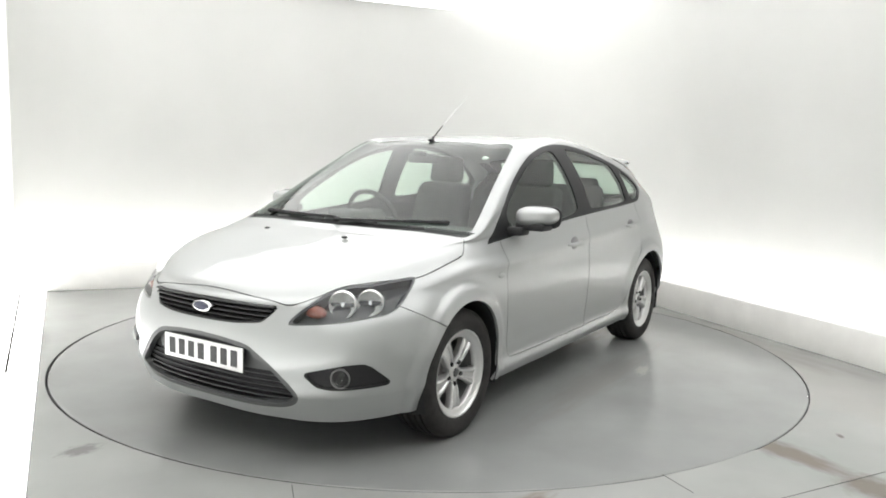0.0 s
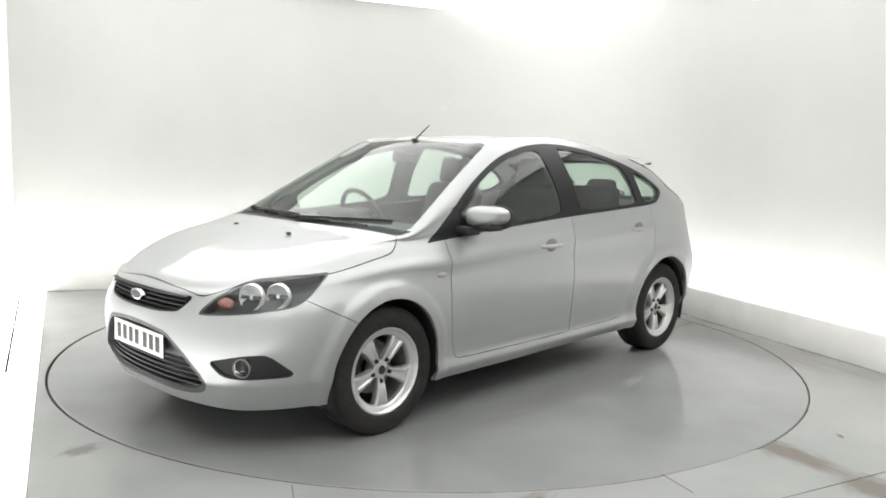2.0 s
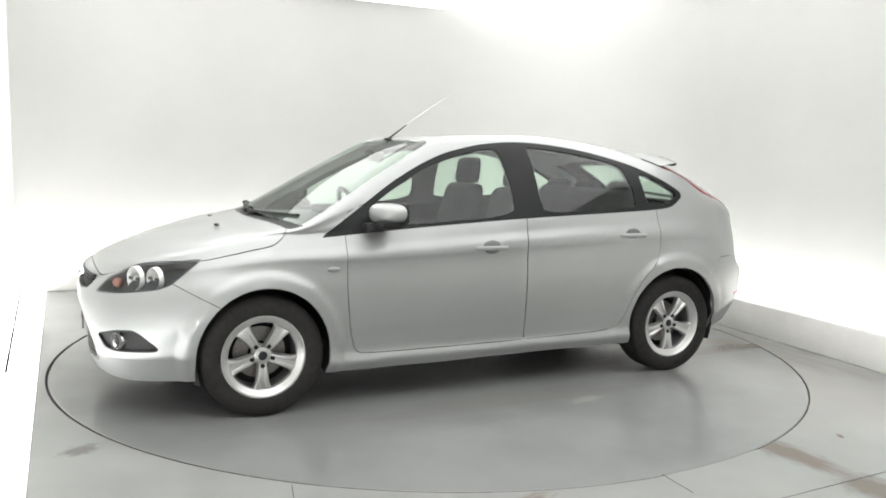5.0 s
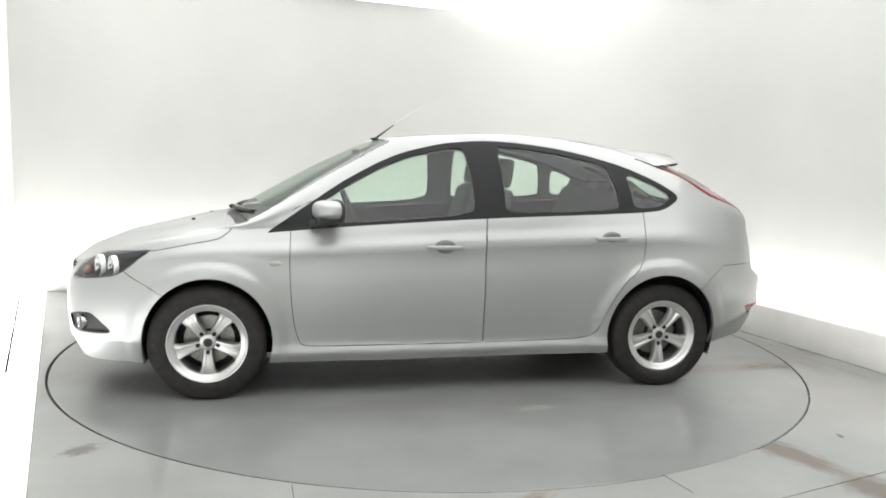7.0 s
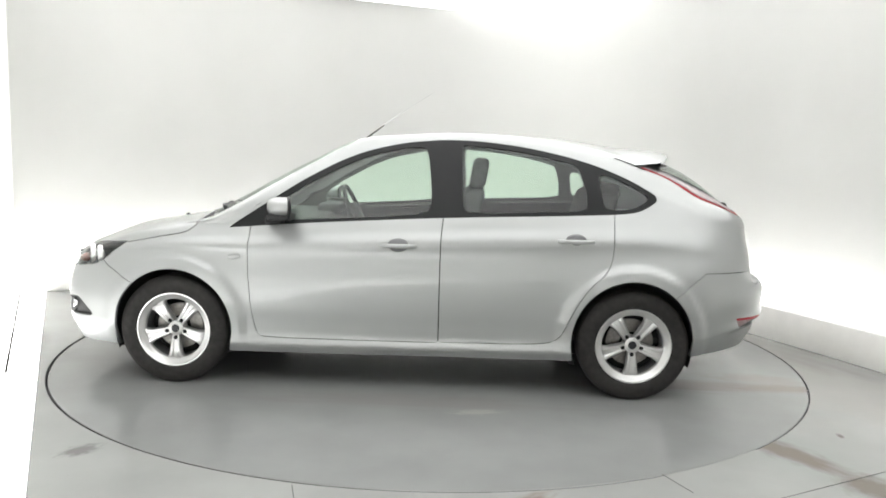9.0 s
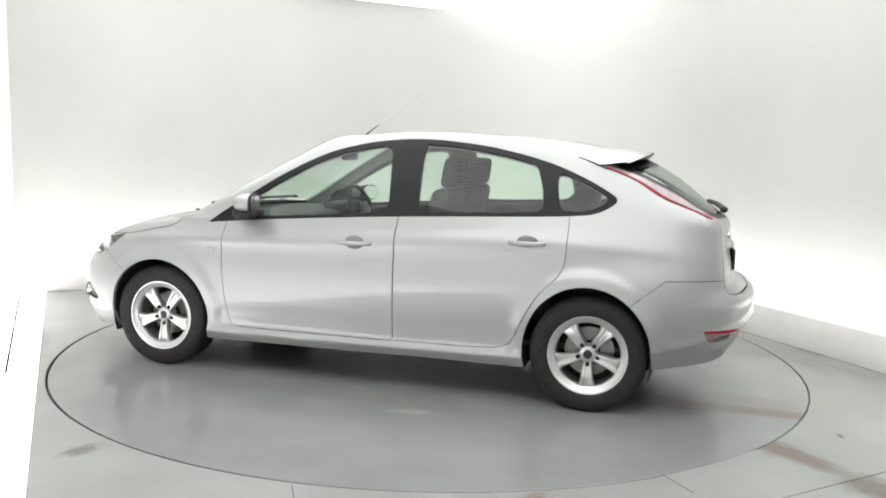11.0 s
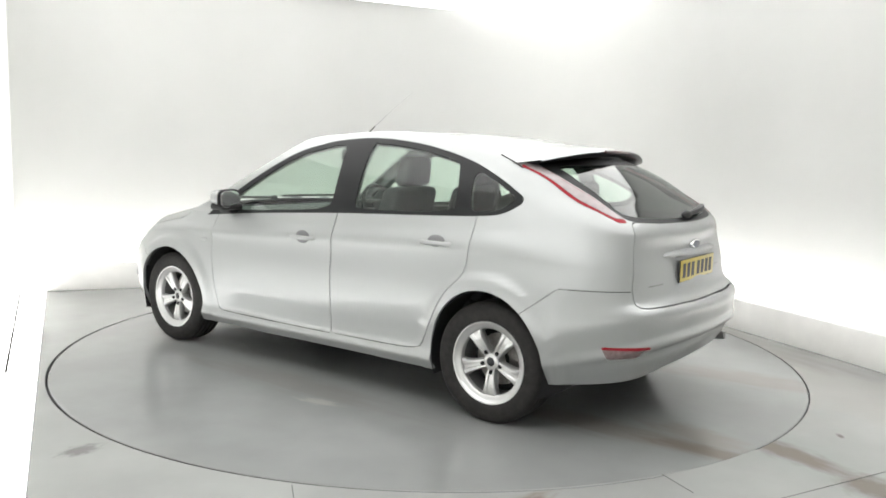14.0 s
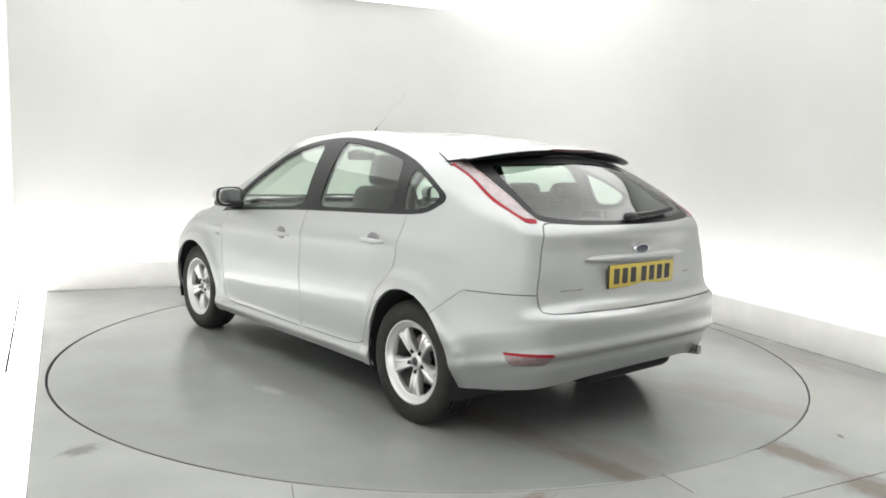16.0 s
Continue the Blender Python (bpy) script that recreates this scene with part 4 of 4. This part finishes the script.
def seat(car, x, y, width, bench=False):
    seat_ob = part("seat", rounded_bm(x + .05, y, .52, .50, width, .17, .05, 4), CLOTH, car, "dark grey cloth seat")
    part("backrest", rounded_bm(x - .26, y, .86, .13, width, .60, .055, 5, taper=.16, lean=.28), CLOTH, seat_ob)
    hs = (y,) if not bench else (y - .38, y, y + .38)
    for hy in hs:
        w, h, z = (.27, .185, 1.255) if not bench else (.25, .11, 1.16)
        part("headrest", rounded_bm(x - .36, hy, z, .10, w, h, .045, 5, taper=.12, lean=.15), CLOTH, seat_ob, "padded dark headrest")
        for d in (-.06, .06):
            part("headrest_post", tube_bm([(x - .34, hy + d, 1.08), (x - .355, hy + d, z - h * .4)], .006), STEEL, seat_ob)
    return seat_ob


def build_cabin(car):
    for y in (.36, -.36):
        seat(car, -.06, y, .50)
    seat(car, -.86, 0, 1.28, True)
    part("dashboard", rounded_bm(.86, 0, .80, .60, 1.40, .30, .07, 4), TRIM, car, "dark grey dashboard")
    part("binnacle", rounded_bm(.62, -.37, .965, .16, .36, .07, .03, 3), TRIM, car)
    part("cabin_floor", box_bm(-1.9, 1.0, -.72, .72, .30, .34, .01), TRIM, car, "dark carpeted floor")
    part("parcel_shelf", rounded_bm(-1.52, 0, .985, .62, 1.24, .03, .012, 2), TRIM, car, "dark parcel shelf")
    part("boot_liner", rounded_bm(-1.55, 0, .62, .70, 1.22, .60, .05, 2), TRIM, car)
    sw = bmesh.new()
    rings = []
    for i in range(36):
        a = 2 * math.pi * i / 36
        c = Vector((0, .185 * math.cos(a), .185 * math.sin(a)))
        d = c.normalized()
        rings.append([sw.verts.new(c + .016 * (math.cos(b) * d + math.sin(b) * Vector((1, 0, 0)))) for b in (2 * math.pi * k / 8 for k in range(8))])
    for i in range(36):
        for k in range(8):
            sw.faces.new((rings[i][k], rings[(i + 1) % 36][k], rings[(i + 1) % 36][(k + 1) % 8], rings[i][(k + 1) % 8]))
    bmesh.ops.recalc_face_normals(sw, faces=sw.faces)
    wheel = part("steering_wheel", sw, BLACK, car, "black steering wheel on the right side")
    part("wheel_boss", rounded_bm(0, 0, -.01, .05, .17, .14, .025, 3), BLACK, wheel)
    for y0, y1, z0, z1 in ((-.17, .17, -.012, .012), (-.05, .05, -.17, -.04)):
        part("wheel_arm", box_bm(-.008, .008, y0, y1, z0, z1, .004), BLACK, wheel)
    wheel.location, wheel.rotation_euler = (.46, -.36, .945), (0, radians(24), 0)
    part("rear_view_mirror", rounded_bm(.42, 0, 1.335, .03, .23, .06, .014, 3), BLACK, car, "black rear-view mirror")
    part("sun_sensor", rounded_bm(.47, 0, 1.365, .05, .08, .03, .012, 2), BLACK, car)


BARREL = mat("barrel_grey", (0.16, 0.16, 0.16), rough=0.5, metal=0.5)
# pale tone imitates glare on the thin aerial whip
WHIP = mat("whip_glare_grey", (0.62, 0.62, 0.61), rough=0.35, metal=0.4)
PILLAR = mat("pillar_trim", (0.10, 0.105, 0.105), rough=0.8, grain=0.1, grain_scale=60)
BRAKE = mat("brake_steel", (0.25, 0.24, 0.23), rough=0.45, metal=0.8, grain=0.2, grain_scale=60)
CAP = mat("cap_dark", (0.012, 0.013, 0.016), rough=0.3)
INK = mat("plate_ink", (0.012, 0.012, 0.012), rough=0.5)
WHITE_PLATE = mat("plate_white", (0.62, 0.62, 0.61), rough=0.35, coat=0.4)
YELLOW_PLATE = mat("plate_yellow", (0.40, 0.31, 0.045), rough=0.35, coat=0.4)
CHROME = mat("chrome", (0.64, 0.64, 0.64), rough=0.16, metal=1.0)
REFLECT = mat("lamp_aluminium", (0.72, 0.72, 0.71), rough=0.38, metal=0.55, grain=0.12, grain_scale=70)
BLUE = mat("badge_blue", (0.014, 0.017, 0.045), rough=0.3, coat=0.3)
REAR_GLASS = glass("rear_window_glass", (0.70, 0.81, 0.74), 0.85)
SCREEN_GLASS = glass("windscreen_glass", (0.76, 0.86, 0.79), 0.62)
GREY = mat("grey_plastic", (0.06, 0.062, 0.063), rough=0.45, bump=0.2, bump_scale=600)
TRIM = mat("cabin_trim", (0.035, 0.036, 0.038), rough=0.75, grain=0.15, grain_scale=80, bump=0.2, bump_scale=400)
LINING = mat("roof_lining", (0.35, 0.36, 0.36), rough=0.9, grain=0.05, grain_scale=50)
CLOTH = mat("seat_cloth", (0.042, 0.043, 0.046), rough=0.9, grain=0.25, grain_scale=120, bump=0.3, bump_scale=500)
LENS = glass("lamp_glass", (0.93, 0.94, 0.94), 0.45)
LENS_BULB = mat("bulb_glass", (0.7, 0.72, 0.74), rough=0.08, spec=0.8)
BEZEL = mat("lamp_bezel_grey", (0.045, 0.047, 0.05), rough=0.35, metal=0.3)
AMBER = mat("amber_lens", (0.17, 0.055, 0.040), rough=0.25, coat=0.5, grain=0.3, grain_scale=60)
RED = mat("red_lens", (0.22, 0.006, 0.014), rough=0.35, spec=0.2)
DARKRED = mat("dark_red_lens", (0.05, 0.008, 0.010), rough=0.2, coat=0.6)
CLEAR = mat("clear_lens_pink", (0.27, 0.235, 0.24), rough=0.25, coat=0.2, grain=0.12, grain_scale=35)
FOG_LENS = mat("rear_fog_lens", (0.20, 0.145, 0.145), rough=0.2, coat=0.4, grain=0.2, grain_scale=50)
# silver darkened to the tone of a shaded grip recess
SHADE = mat("dish_shade", (0.16, 0.16, 0.165), rough=0.4, metal=0.5)
MIRROR = mat("mirror_silvering", (0.9, 0.9, 0.9), rough=0.02, metal=1.0)
STEEL = mat("dull_steel", (0.20, 0.20, 0.20), rough=0.5, metal=0.7, grain=0.2, grain_scale=40)

build_room()
turntable = build_turntable()
car = build_car()


# ---- what moves ----
ANGLES = [(0, 236.59), (0.5, 234.82), (1, 232.10), (1.5, 228.82), (2, 225.25), (2.5, 221.86), (3, 218.30), (3.5, 214.94), (4, 211.31), (6.5, 194.32), (7, 190.76), (7.5, 187.38), (8, 183.96), (8.5, 180.78), (9, 177.25), (11.5, 160.29), (12, 156.79), (12.5, 153.55), (13, 149.96), (13.5, 146.80), (14, 143.27), (14.5, 139.85), (15, 136.40), (15.5, 133.10), (16, 129.55)]
CAR_ON_TABLE = (0.122, 0.264, 0.0)


def motions():
    rows = [(t, pose(0, 0, 0, 0, 0, a)) for t, a in ANGLES]
    walk(turntable, rows)
    walk(car, [(t, m @ pose(*CAR_ON_TABLE)) for t, m in rows])


motions()
